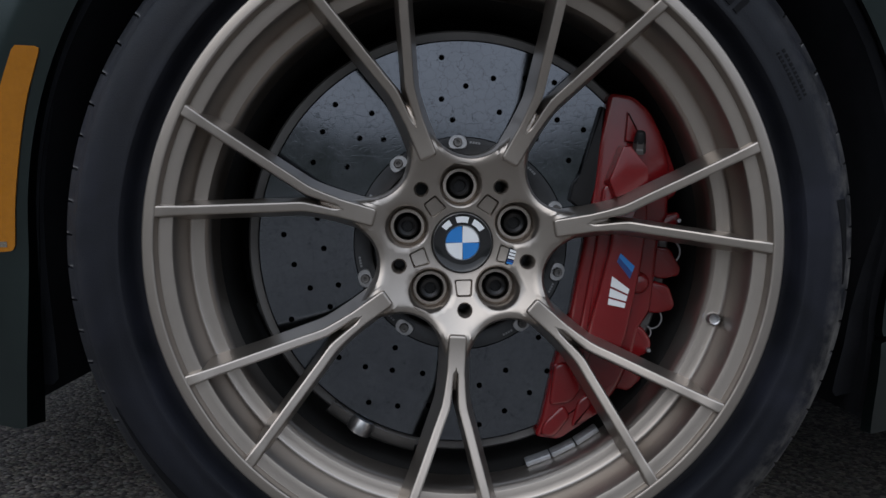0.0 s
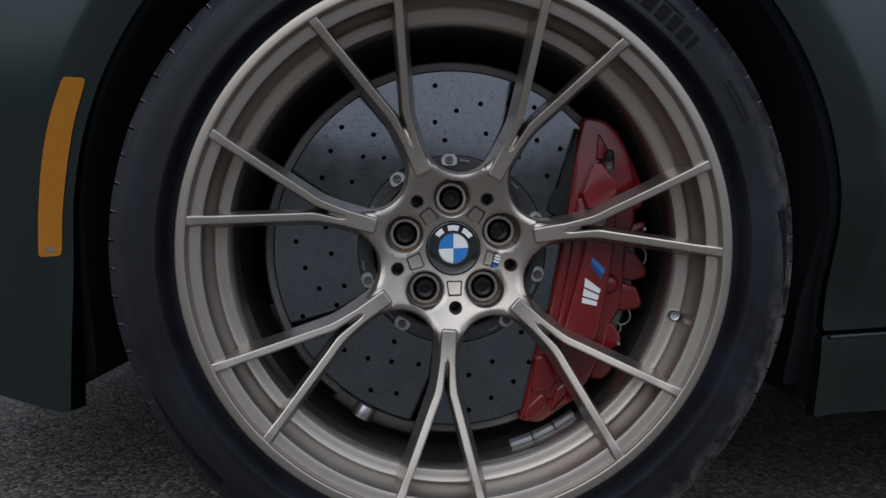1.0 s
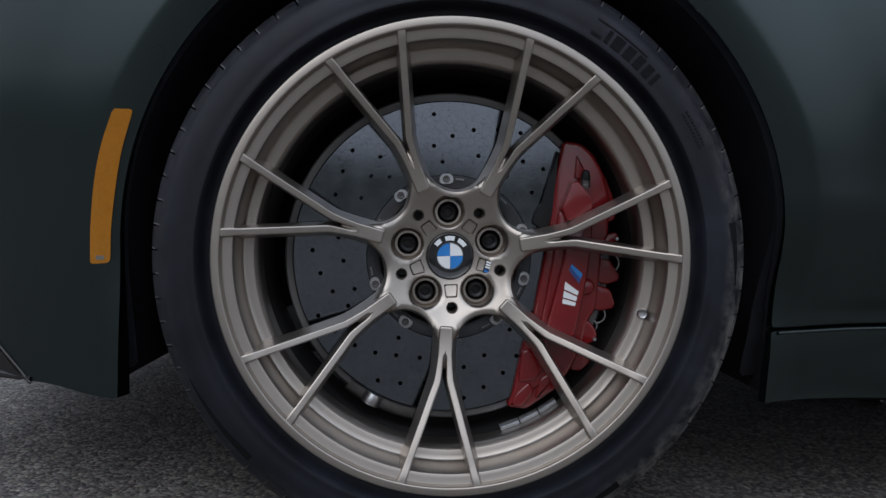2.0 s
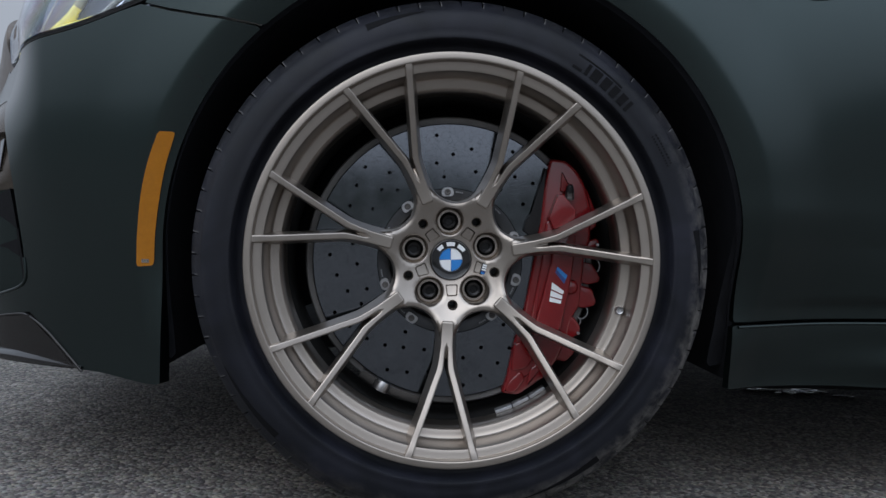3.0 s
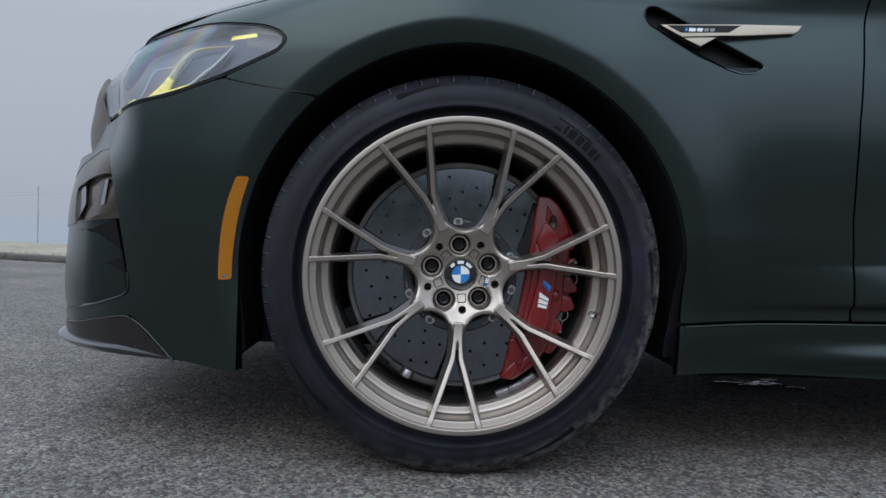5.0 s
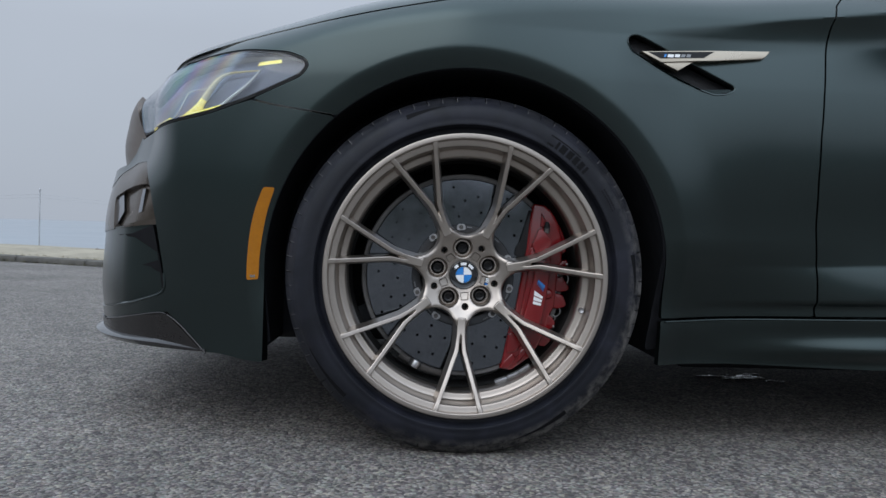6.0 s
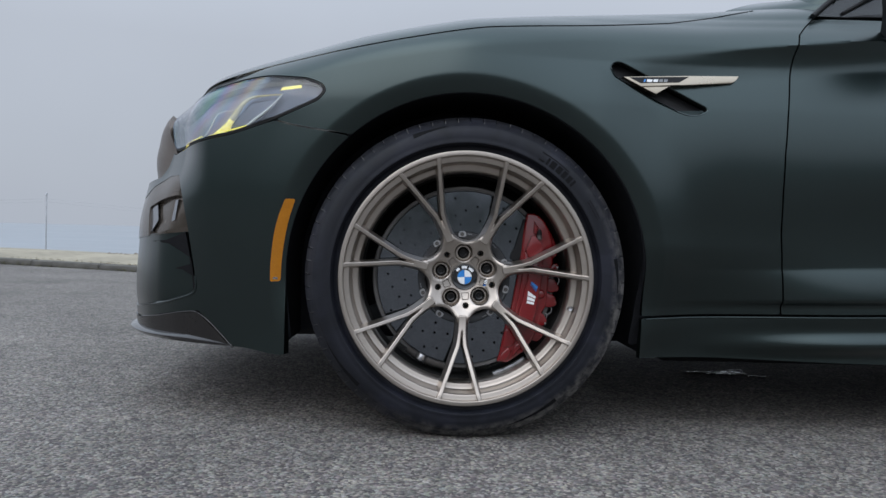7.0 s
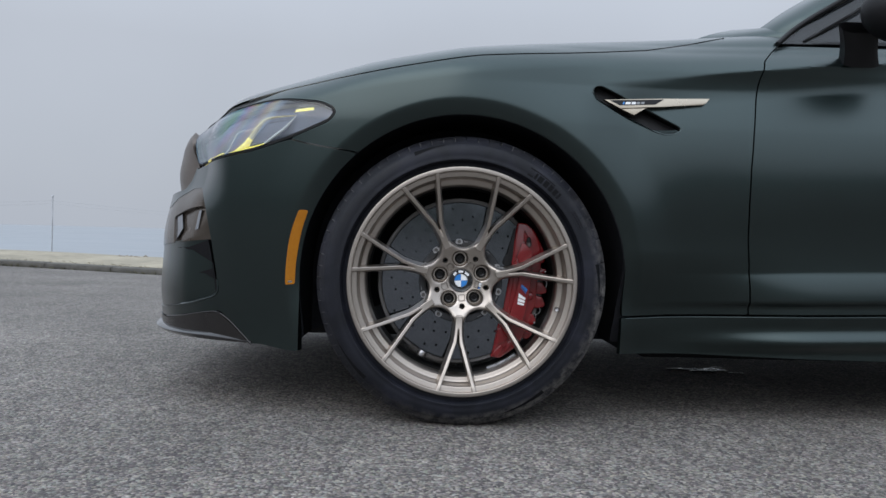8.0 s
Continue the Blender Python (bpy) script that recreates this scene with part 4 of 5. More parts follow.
def make_rim():
    prof = [(0.2298, 0.097), (0.2300, 0.070), (0.2303, 0.0655), (0.2311, 0.0622), (0.2325, 0.0598), (0.2346, 0.0570), (0.2354, 0.0567), (0.2400, 0.0557), (0.2448, 0.0545), (0.2456, 0.0540),
            (0.2470, 0.0517), (0.2478, 0.0495), (0.2480, 0.0480), (0.2484, 0.0330), (0.2488, 0.0220), (0.2492, 0.0150), (0.2495, 0.0128), (0.2501, 0.0117), (0.2508, 0.0114), (0.2545, 0.0106),
            (0.2596, 0.0096), (0.2603, 0.0094), (0.2607, 0.0098), (0.2612, 0.0096), (0.2615, 0.0058), (0.2618, 0.0040), (0.2621, 0.0018), (0.2627, 0.0006), (0.2636, 0.0001), (0.2645, 0.0),
            (0.2706, 0.0), (0.2712, 0.0001), (0.2722, 0.0008), (0.2726, 0.002), (0.2726, 0.004), (0.2726, 0.012), (0.262, 0.016)]
    v, f = lathe(prof, 192)
    return v, f


def make_tyre(parent):
    prof = [(0.255, 0.018, 0), (0.266, 0.0145, 0), (0.2722, 0.0150, 0), (0.2790, 0.0145, 0), (0.2835, 0.0105, 0), (0.2858, 0.0015, 0), (0.2868, -0.0045, 0), (0.2885, -0.0072, 0), (0.2915, -0.0078, 0), (0.2935, -0.0068, 0), (0.3000, -0.0076, 0),
            (0.3100, -0.0066, 0), (0.3190, -0.0036, 0), (0.3260, 0.0006, 0), (0.3272, 0.0028, 0), (0.3315, 0.0070, 0), (0.3370, 0.0135, 1), (0.3412, 0.0200, 1), (0.3446, 0.0275, 1), (0.3472, 0.0370, 1), (0.3490, 0.0500, 1),
            (0.3498, 0.0660, 1), (0.3498, 0.0685, 2), (0.3505, 0.0715, 1), (0.3508, 0.1340, 0)]
    half = [(r, y, g) for r, y, g in prof]
    full = half + [(r, 0.268 - y, g) for r, y, g in half[-2::-1]]
    grooves = 76
    th, g_at = [], []
    for i in range(grooves):
        a = 2 * math.pi * i / grooves
        step = 2 * math.pi / grooves
        deep = 1.0 if i % 2 else 0.55
        for k, g in ((0.0, 0), (0.25, 0), (0.5, 0), (0.75, 0), (0.870, 0), (0.925, 0), (0.94, deep), (0.985, deep)):
            th.append(a + step * k)
            g_at.append(g)
    V, F, FM = [], [], []
    for a, g in zip(th, g_at):
        for r, y, kind in full:
            rr = r - (0.0055 * g if kind == 1 else 0)
            skew = 0.05 * (y - 0.03) if kind == 1 else 0
            x, z = rr * math.cos(a + skew), rr * math.sin(a + skew)
            bulge = max(0, -HUB_Z - z)
            if z < -HUB_Z + 0.0008:
                z = -HUB_Z + 0.0008
            V.append((x, y - 0.25 * bulge if y < 0.134 else y + 0.25 * bulge, z))
    k = len(full)
    n = len(th)
    for i in range(n):
        for j in range(k - 1):
            F.append((i * k + j, i * k + j + 1, ((i + 1) % n) * k + j + 1, ((i + 1) % n) * k + j))
            worn = i % 8 == 4 and 15 <= j <= 17 and random.random() < 0.75      # pale chafed edges of the tread grooves
            FM.append(1 if worn else 0)
    tyre = mesh_object("tyre", V, F, None, parent, "low-profile black tyre with dusty shoulders", smooth_from=40, mats=[RUBBER, WORN_RUBBER], face_mats=FM)
    return tyre


def arc_patch(r0, r1, a0, a1, y0, y1, n=8, thick=0.0006):
    """A slightly raised patch on the sidewall between two radii and two angles (degrees)."""
    V, F = [], []
    for i in range(n + 1):
        a = math.radians(a0 + (a1 - a0) * i / n)
        for r, y in ((r0, y0), (r0, y0 - thick), (r1, y1 - thick), (r1, y1)):
            V.append((r * math.cos(a), y, r * math.sin(a)))
    for i in range(n):
        for j in range(3):
            F.append((i * 4 + j, i * 4 + j + 1, i * 4 + 5 + j, i * 4 + 4 + j))
    F += [(0, 1, 2, 3), (n * 4 + 3, n * 4 + 2, n * 4 + 1, n * 4)]
    return V, F


def side_y(r):
    return float(np.interp(r, [0.2925, 0.3, 0.31, 0.319, 0.326], [-0.007, -0.0076, -0.0066, -0.0036, 0.0006]))


def sidewall_marks(tyre):
    """Raised maker's marks as plain bars, small lines of unreadable print, and the long wedges of the sidewall."""
    V, F = [], []

    def put(v, f):
        k = len(V)
        V.extend(v)
        F.extend([tuple(i + k for i in q) for q in f])

    a = 60.5
    for k, wdeg in enumerate((2.6, 1.0, 2.5, 2.2, 1.9, 1.9, 1.0)):
        mesh_object("raised_mark", *arc_patch(0.2955, 0.3105 if k else 0.3150, a - wdeg, a, side_y(0.2955), side_y(0.3105 if k else 0.315), 3), RUBBER_DARK, tyre)
        a -= wdeg + 0.75
    mesh_object("raised_mark", *arc_patch(0.3128, 0.3150, 47.6, 59.5, side_y(0.3128), side_y(0.315), 8), RUBBER_DARK, tyre)
    for r in (0.3035, 0.309):
        b = 34.0
        while b > 26.0:
            wdeg = random.choice((0.35, 0.45, 0.6))
            put(*arc_patch(r, r + 0.0028, b - wdeg, b, side_y(r), side_y(r + 0.0028), 1, 0.0004))
            b -= wdeg + 0.28
    mesh_object("fine_print", V, F, RUBBER_DARK, tyre)
    for a0, a1 in ((9, -4), (112, 98), (226, 206), (308, 288)):
        n, v, f = 14, [], []
        for i in range(n + 1):
            a = math.radians(a0 + (a1 - a0) * i / n)
            w = 0.0085 * (1 - i / n) + 0.0008
            for r, dy in ((0.3255 - w, 0.0002), (0.3255 - w, -0.0006), (0.3255, -0.0008), (0.3255, 0.0004)):
                v.append((r * math.cos(a), side_y(r) + dy, r * math.sin(a)))
        for i in range(n):
            for j in range(3):
                f.append((i * 4 + j, i * 4 + j + 1, i * 4 + 5 + j, i * 4 + 4 + j))
        mesh_object("sidewall_wedge", v, f, RUBBER_DARK, tyre)


def fan(r0, r1, a0, a1, y, n=16):
    """A flat ring sector facing forward."""
    V, F = [], []
    for i in range(n + 1):
        a = a0 + (a1 - a0) * i / n
        V += [(r0 * math.cos(a), y, r0 * math.sin(a)), (r1 * math.cos(a), y, r1 * math.sin(a))]
    F = [(i * 2, i * 2 + 1, i * 2 + 3, i * 2 + 2) for i in range(n)]
    return V, F


def make_cap(parent):
    """Round centre cap: black ring, four enamel quarters, thin bright edges."""
    v, f = lathe([(0.0001, 0.061), (0.0160, 0.061), (0.0168, 0.0602), (0.0262, 0.0606), (0.0272, 0.0600), (0.0278, 0.0604), (0.0282, 0.0620), (0.0282, 0.075)], 72)
    cap = mesh_object("centre_cap", v, f, GLOSS_BLACK, parent, "round black centre cap with blue and white quarters", smooth_from=40)
    cap.matrix_basis = pose(0, 0.0115, 0)
    t = math.radians(2.5)
    for k, m in enumerate((WHITE, BLUE, WHITE, BLUE)):
        v, f = fan(0.0003, 0.0156, t + k * math.pi / 2 + 0.02, t + (k + 1) * math.pi / 2 - 0.02, 0.0604, 18)
        mesh_object("quarter", v, f, m, cap, "blue quarter" if k % 2 else "white quarter")
    for r in (0.0162, 0.0272):
        v, f = lathe([(r - 0.0004, 0.0604), (r, 0.0597), (r + 0.0004, 0.0604)], 72)
        mesh_object("thin_ring", v, f, STEEL, cap, "thin bright ring", smooth_from=60)
    # three plain white marks where the ring carries lettering
    for a, w in ((133, 11), (92, 15), (50, 15)):
        v, f = fan(0.0190, 0.0246, math.radians(a - w), math.radians(a + w), 0.0600, 6)
        mesh_object("white_mark", v, f, WHITE, cap)
    return cap


def make_bolt(parent):
    v, f = lathe([(0.0001, 0.0115), (0.0052, 0.0115), (0.0056, 0.004), (0.0085, 0.0025), (0.0100, 0.0035), (0.0104, 0.006), (0.0104, 0.016), (0.0122, 0.0175), (0.0122, 0.02)], 36)
    bolt = mesh_object("lug_bolt", v, f, CHROME_GREY, parent, "dark recessed wheel bolt", smooth_from=40)
    return bolt


def make_valve(parent):
    v, f = lathe([(0.0001, -0.0008), (0.0024, -0.0010), (0.0028, -0.0040), (0.0036, -0.0044), (0.0042, -0.0036), (0.0046, 0.0), (0.0046, 0.006), (0.0066, 0.0065), (0.0070, 0.0085), (0.0070, 0.010), (0.0080, 0.0105), (0.0080, 0.016)], 28)
    m = mesh_object("valve_cap", [(x * 1.3, y, z * 1.3) for x, y, z in v], f, STEEL, parent, "bright metal valve cap", smooth_from=40)
    a = math.radians(-15.0)
    m.matrix_basis = Matrix.Translation((0.2410 * math.cos(a), 0.0500, 0.2425 * math.sin(a))) @ Matrix.Rotation(-a, 4, "Y") @ Matrix.Rotation(radians(-8), 4, "Z")
    return m


def balance_weights(parent):
    """Three grey stick-on weights in a row on the inner barrel."""
    for k in range(3):
        a = math.radians(-68.8 + k * 6.68)
        bm = box_bm(0, 0, 0, 0.0255, 0.016, 0.005, 0.0012)
        ob = part("balance_weight", bm, WEIGHT, parent, "grey stick-on balance weight")
        ob.matrix_basis = Matrix.Translation((0.2272 * math.cos(a), 0.096, 0.2272 * math.sin(a))) @ Matrix.Rotation(-a + math.pi / 2, 4, "Y")


def make_wheel():
    v, f = make_rim()
    w = mesh_object("wheel", v, f, BRONZE, car, "bronze alloy wheel with seven forked spokes", smooth_from=32)
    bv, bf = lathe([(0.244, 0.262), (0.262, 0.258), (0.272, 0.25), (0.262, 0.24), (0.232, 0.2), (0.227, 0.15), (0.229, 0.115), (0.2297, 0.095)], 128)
    mesh_object("barrel", bv, bf, BARREL, w, "dark inner barrel", smooth_from=32)
    tyre = make_tyre(w)
    hub, bolts, mid = make_hub(w)
    sp = make_spoke(w)
    sp.matrix_basis = Matrix.Rotation(-SPOKE_PHASE, 4, "Y")
    for k in range(1, SPOKES):
        again(sp, w, Matrix.Rotation(-(SPOKE_PHASE + 2 * math.pi * k / SPOKES), 4, "Y"))
    make_cap(w)
    b = make_bolt(w)
    for k, c in enumerate(bolts):
        m = pose(c[0], dish(*c) + 0.0155, c[1], 0, random.uniform(0, 60), 0)
        if k:
            again(b, w, m)
        else:
            b.matrix_basis = m
    make_valve(w)
    balance_weights(w)
    sidewall_marks(tyre)
    # small plate with stripes in one hub pocket
    a = mid[3]
    o, t = np.array((math.cos(a), math.sin(a))), np.array((-math.sin(a), math.cos(a)))
    q = lambda r0, r1, s0, s1: [tuple(o * r + t * s) for r, s in ((r0, s0), (r1, s0), (r1, s1), (r0, s1))]
    y0 = dish(*(o * 0.046))
    part("hub_plate", prism_bm(rounded(q(0.0435, 0.0525, -0.0085, 0.0085), 0.001, 2), y0 - 0.0006, y0 + 0.003, 0.0004, 1), GLOSS_BLACK, w, "small black plate with white and blue marks")
    for s0, s1, m in ((-0.0070, -0.0052, BLUE), (-0.0048, -0.0030, DARK_BLUE), (-0.0020, 0.0002, WHITE), (0.0012, 0.0034, WHITE), (0.0044, 0.0066, WHITE)):
        part("plate_mark", prism_bm(q(0.0448, 0.0512, s0, s1), y0 - 0.0011, y0 + 0.001), m, w)
    return w


front_wheel = make_wheel()
front_wheel.matrix_basis = pose(0, 0, HUB_Z)


def wheel_again(m):
    made = {}
    for o in (front_wheel, *front_wheel.children_recursive):
        made[o] = again(o, made.get(o.parent, car), m if o is front_wheel else o.matrix_basis.copy())


for m in (pose(2.98, 0.0, HUB_Z), Matrix.Translation((0, 2 * CY, HUB_Z)) @ Matrix.Diagonal((1, -1, 1, 1)), Matrix.Translation((2.98, 2 * CY, HUB_Z)) @ Matrix.Diagonal((1, -1, 1, 1))):
    wheel_again(m)


# ---- brake ----
def make_disc():
    """Drilled ceramic ring with a dark hat and ten bobbins."""
    R0, R1, Y, TH = 0.1035, 0.1950, 0.100, 0.036
    holes = []
    for g in range(10):
        for r, da in ((0.1320, 3.4), (0.1618, 8.6), (0.1515, 17.9), (0.1247, 20.1) if g % 2 else (0.1196, 23.5), (0.1792, 25.6), (0.1402, 27.3), (0.1704, 34.5)):
            a = math.radians(36 * g + da)
            holes.append(circle(r * math.cos(a), r * math.sin(a), 0.0028, 12))
    outer, inner = circle(0, 0, R1 - 0.0015, 160), circle(0, 0, R0, 120)
    V, F = sheet_with_holes(outer, holes + [inner], lambda x, z: Y, 0.02)
    V, F = list(V), list(F)
    for h in holes:
        add_strip(V, F, [[(x, Y, z) for x, z in h], [(x, Y + 0.014, z) for x, z in h]])
    add_strip(V, F, [[(x, Y, z) for x, z in outer], [(x, Y + 0.0015, z) for x, z in circle(0, 0, R1, 160)], [(x, Y + TH, z) for x, z in circle(0, 0, R1, 160)], [(x, Y + TH, z) for x, z in circle(0, 0, R0, 160)]])
    disc = mesh_object("brake_disc", V, F, DISC, car, "drilled grey ceramic brake disc", smooth_from=40)
    v, f = lathe([(R0 - 0.0008, Y + 0.02), (R0 - 0.0008, Y + 0.0012), (0.0885, Y + 0.0008), (0.0865, Y + 0.002), (0.084, Y + 0.010), (0.06, Y + 0.012), (0.02, Y + 0.012)], 120)
    mesh_object("disc_hat", v, f, HAT, disc, "dark grey disc hat", smooth_from=40)
    v, f = lathe([(0.1956, Y + 0.02), (0.1956, Y + 0.008), (0.2035, Y + 0.0068), (0.2055, Y + 0.0085), (0.2058, Y + 0.05)], 140)
    mesh_object("disc_back", v, f, SHIELD, disc, "grey metal ring behind the disc", smooth_from=40)
    tab = None
    for k in range(10):
        a = math.radians(93.5 + 36 * k)
        m = Matrix.Translation((0.0980 * math.cos(a), Y, 0.0980 * math.sin(a))) @ Matrix.Rotation(-a + math.pi / 2, 4, "Y")
        if tab is None:
            shape = rounded([(-0.0095, -0.006), (-0.0075, 0.0065), (0.0075, 0.0065), (0.0095, -0.006)], 0.005, 5)
            tab = part("bobbin_plate", prism_bm(shape, -0.0022, 0.002, 0.0006, 1), STEEL, disc, "pale bobbin plate with a bolt")
            v, f = lathe([(0.0001, -0.004), (0.0016, -0.004), (0.0018, -0.0062), (0.0038, -0.0064), (0.0044, -0.0056), (0.0046, -0.001)], 18)
            bolt_mesh = mesh_object("bobbin_bolt", v, f, SHIELD, disc, smooth_from=40)
            tab.matrix_basis = m
            bolt_mesh.matrix_basis = m
        else:
            again(tab, disc, m)
            again(bolt_mesh, disc, m)
        # short line of unreadable print beside each plate
        for j in range(4):
            b = a - math.radians(8 + j * 1.6)
            v, f = fan(0.0975, 0.0995, b, b + math.radians(1.2), Y + 0.0005, 2)
            mesh_object("print_mark", v, f, GREY_PRINT, disc)
    V, F = [], []
    for a in np.radians(np.linspace(-127, -101, 26)):      # broad bare edge of the shield at the bottom
        for r, y in ((0.1958, Y + 0.03), (0.1958, Y + 0.006), (0.1990, Y + 0.003), (0.2085, Y + 0.005), (0.2125, Y + 0.010), (0.2125, Y + 0.04)):
            V.append((r * math.cos(a), y, r * math.sin(a)))
    F = [(i * 6 + j, i * 6 + j + 1, i * 6 + 7 + j, i * 6 + 6 + j) for i in range(25) for j in range(5)] + [tuple(range(6)), tuple(range(150, 156))[::-1]]
    mesh_object("shield_edge", V, F, SHIELD, disc, "bare metal lower edge of the brake shield", smooth_from=40)
    lug = [(0.1985 * math.cos(a), Y + 0.001, 0.1985 * math.sin(a)) for a in np.radians((-121, -117, -114))]
    v, f = tube([(x * k, y, z * k) for k, (x, y, z) in zip((0.985, 1.02, 1.055), (lug[1],) * 3)], [0.0105, 0.0128, 0.0122], 18)
    mesh_object("shield_lug", v, f, STEEL, disc, "bright rounded lug of the brake shield", smooth_from=50)
    return disc


disc = make_disc()
disc.matrix_basis = pose(0, 0, HUB_Z - 0.003)


def make_caliper():
    """Red fixed caliper: a broad body with stepped fins outside, a raised face with a sloping upper facet, pipes and pins."""
    body = [(0.137, 0.489), (0.160, 0.487), (0.176, 0.474), (0.189, 0.452), (0.198, 0.422), (0.199, 0.372), (0.192, 0.361), (0.190, 0.330), (0.186, 0.280), (0.176, 0.264), (0.171, 0.236),
            (0.158, 0.205), (0.140, 0.178), (0.102, 0.151), (0.077, 0.154), (0.083, 0.168), (0.095, 0.232), (0.108, 0.277), (0.117, 0.336), (0.125, 0.392), (0.129, 0.443)]

    def block(name, poly, y0, y1, r, parent, label="", lean=0.0, corner=0.006):
        v, f = round_prism(rounded(poly, corner, 4), y0, y1, r, lean)
        return mesh_object(name, v, f, RED, parent, label, smooth_from=50)

    cal = block("brake_caliper", body, 0.089, 0.175, 0.005, car, "glossy red brake caliper", 0.02)
    for poly, y in (([(0.186, 0.344), (0.204, 0.342), (0.216, 0.322), (0.214, 0.315), (0.198, 0.311), (0.186, 0.314)], 0.094),
                    ([(0.184, 0.311), (0.204, 0.306), (0.211, 0.287), (0.208, 0.281), (0.192, 0.277), (0.180, 0.280)], 0.092),
                    ([(0.168, 0.270), (0.180, 0.264), (0.189, 0.251), (0.188, 0.240), (0.173, 0.233), (0.160, 0.240)], 0.090),
                    ([(0.150, 0.226), (0.166, 0.234), (0.181, 0.226), (0.183, 0.212), (0.170, 0.199), (0.154, 0.202)], 0.096),
                    ([(0.176, 0.452), (0.192, 0.450), (0.205, 0.420), (0.209, 0.394), (0.195, 0.385)], 0.096),
                    ([(0.188, 0.362), (0.196, 0.374), (0.210, 0.378), (0.213, 0.368), (0.200, 0.357)], 0.092)):
        block("cooling_fin", poly, y, 0.16, 0.0035, cal, "", 0.0, 0.005)
    spine = [(0.128, 0.340), (0.117, 0.268), (0.106, 0.222), (0.120, 0.214), (0.134, 0.258), (0.150, 0.330), (0.156, 0.386), (0.142, 0.404), (0.133, 0.400)]
    block("side_ridge", spine, 0.0825, 0.10, 0.003, cal, "", 0.0, 0.004)
    face = [(0.143, 0.384), (0.1405, 0.341), (0.131, 0.296), (0.121, 0.255), (0.128, 0.243), (0.152, 0.238), (0.159, 0.256), (0.170, 0.318), (0.175, 0.362), (0.174, 0.396)]
    block("face_plate", face, 0.0750, 0.10, 0.0035, cal, "raised glossy red face", 0.04)
    upper = [(0.136, 0.405), (0.1475, 0.437), (0.155, 0.4375), (0.172, 0.418), (0.173, 0.402), (0.143, 0.389)]
    block("upper_facet", upper, 0.0715, 0.1, 0.0012, cal, "flat glossy red facet", 0.16, 0.002)
    tall = [(0.154, 0.471), (0.1525, 0.443), (0.171, 0.441), (0.166, 0.452)]
    block("top_facet", tall, 0.0850, 0.1, 0.0012, cal, "", 0.25, 0.002)
    for poly, y in (([(0.094, 0.226), (0.104, 0.230), (0.122, 0.205), (0.112, 0.190), (0.090, 0.186)], 0.085), ([(0.086, 0.170), (0.104, 0.188), (0.112, 0.176), (0.096, 0.154), (0.082, 0.157)], 0.086),
                    ([(0.118, 0.192), (0.136, 0.204), (0.148, 0.190), (0.136, 0.177), (0.112, 0.164)], 0.0855)):
        block("lower_facet", poly, y, 0.1, 0.003, cal, "", 0.12)
    v, f = lathe([(0.0001, -0.004), (0.0065, -0.0035), (0.0100, -0.0015), (0.0112, 0.002), (0.0114, 0.02)], 28)
    mesh_object("piston_boss", v, f, RED, cal, "round red piston boss", smooth_from=50).matrix_basis = pose(0.172, 0.0875, 0.308)
    pads = [(0.103, 0.386), (0.106, 0.402), (0.115, 0.412), (0.130, 0.476), (0.134, 0.474), (0.127, 0.40), (0.122, 0.372)]
    part("brake_pad", prism_bm(pads, 0.091, 0.16, 0.002), BLACK, cal, "black end of the brake pad")
    v, f = lathe([(0.0001, -0.0175), (0.0030, -0.0172), (0.0044, -0.0155), (0.0050, -0.012), (0.0056, -0.0105), (0.0058, -0.006)], 16)
    s = mesh_object("bleed_cap", v, f, BLACK, cal, "black rubber bleed cap", smooth_from=50)
    s.matrix_basis = pose(0.1645, 0.080, 0.4360, -68, 0, -6)
    v, f = lathe([(0.0001, -0.008), (0.0056, -0.008), (0.0060, -0.007), (0.0060, -0.001), (0.0066, 0.0), (0.0066, 0.004)], 6)
    mesh_object("bleed_screw", v, f, SHIELD, cal, "grey bleed screw").matrix_basis = pose(0.1645, 0.080, 0.4360, -68, 0, -6)
    for x, z in ((0.2085, 0.3690), (0.1850, 0.2425)):
        v, f = lathe([(0.0001, -0.003), (0.0018, -0.003), (0.0024, -0.002), (0.0024, 0.004)], 12)
        mesh_object("caliper_pin", v, f, STEEL, cal, "small bright pin", smooth_from=40).matrix_basis = pose(x, 0.0895, z)
    for x, z, r in ((0.203, 0.338, 0.012), (0.190, 0.272, 0.010), (0.183, 0.258, 0.007)):
        v, f = tube([(x + r * math.cos(a), 0.10, z + r * math.sin(a)) for a in np.linspace(-1.6, 1.2, 12)], 0.0011, 6)
        mesh_object("spring_clip", v, f, STEEL, cal, "thin wire spring clip", smooth_from=60)
    # plain leaning bars: three white ones, a dark blue and a light blue one
    for bar, mat in (([(0.1400, 0.2880), (0.1560, 0.2850), (0.1568, 0.2895), (0.1406, 0.2938)], WHITE), ([(0.1408, 0.2955), (0.1572, 0.2913), (0.1583, 0.2965), (0.1418, 0.3035)], WHITE),
                     ([(0.1420, 0.3055), (0.1587, 0.2983), (0.1600, 0.3030), (0.1430, 0.3150)], WHITE), ([(0.1470, 0.3290), (0.1600, 0.3130), (0.1618, 0.3185), (0.1484, 0.3328)], DARK_BLUE),
                     ([(0.1485, 0.3331), (0.1619, 0.3188), (0.1640, 0.3250), (0.1500, 0.3370)], BLUE)):
        part("logo_bar", prism_bm(bar, 0.0743, 0.0760), mat, cal)
    return cal


caliper = make_caliper()
v, f = lathe([(0.0001, 0.118), (0.07, 0.118), (0.075, 0.13), (0.075, 0.3)], 40)
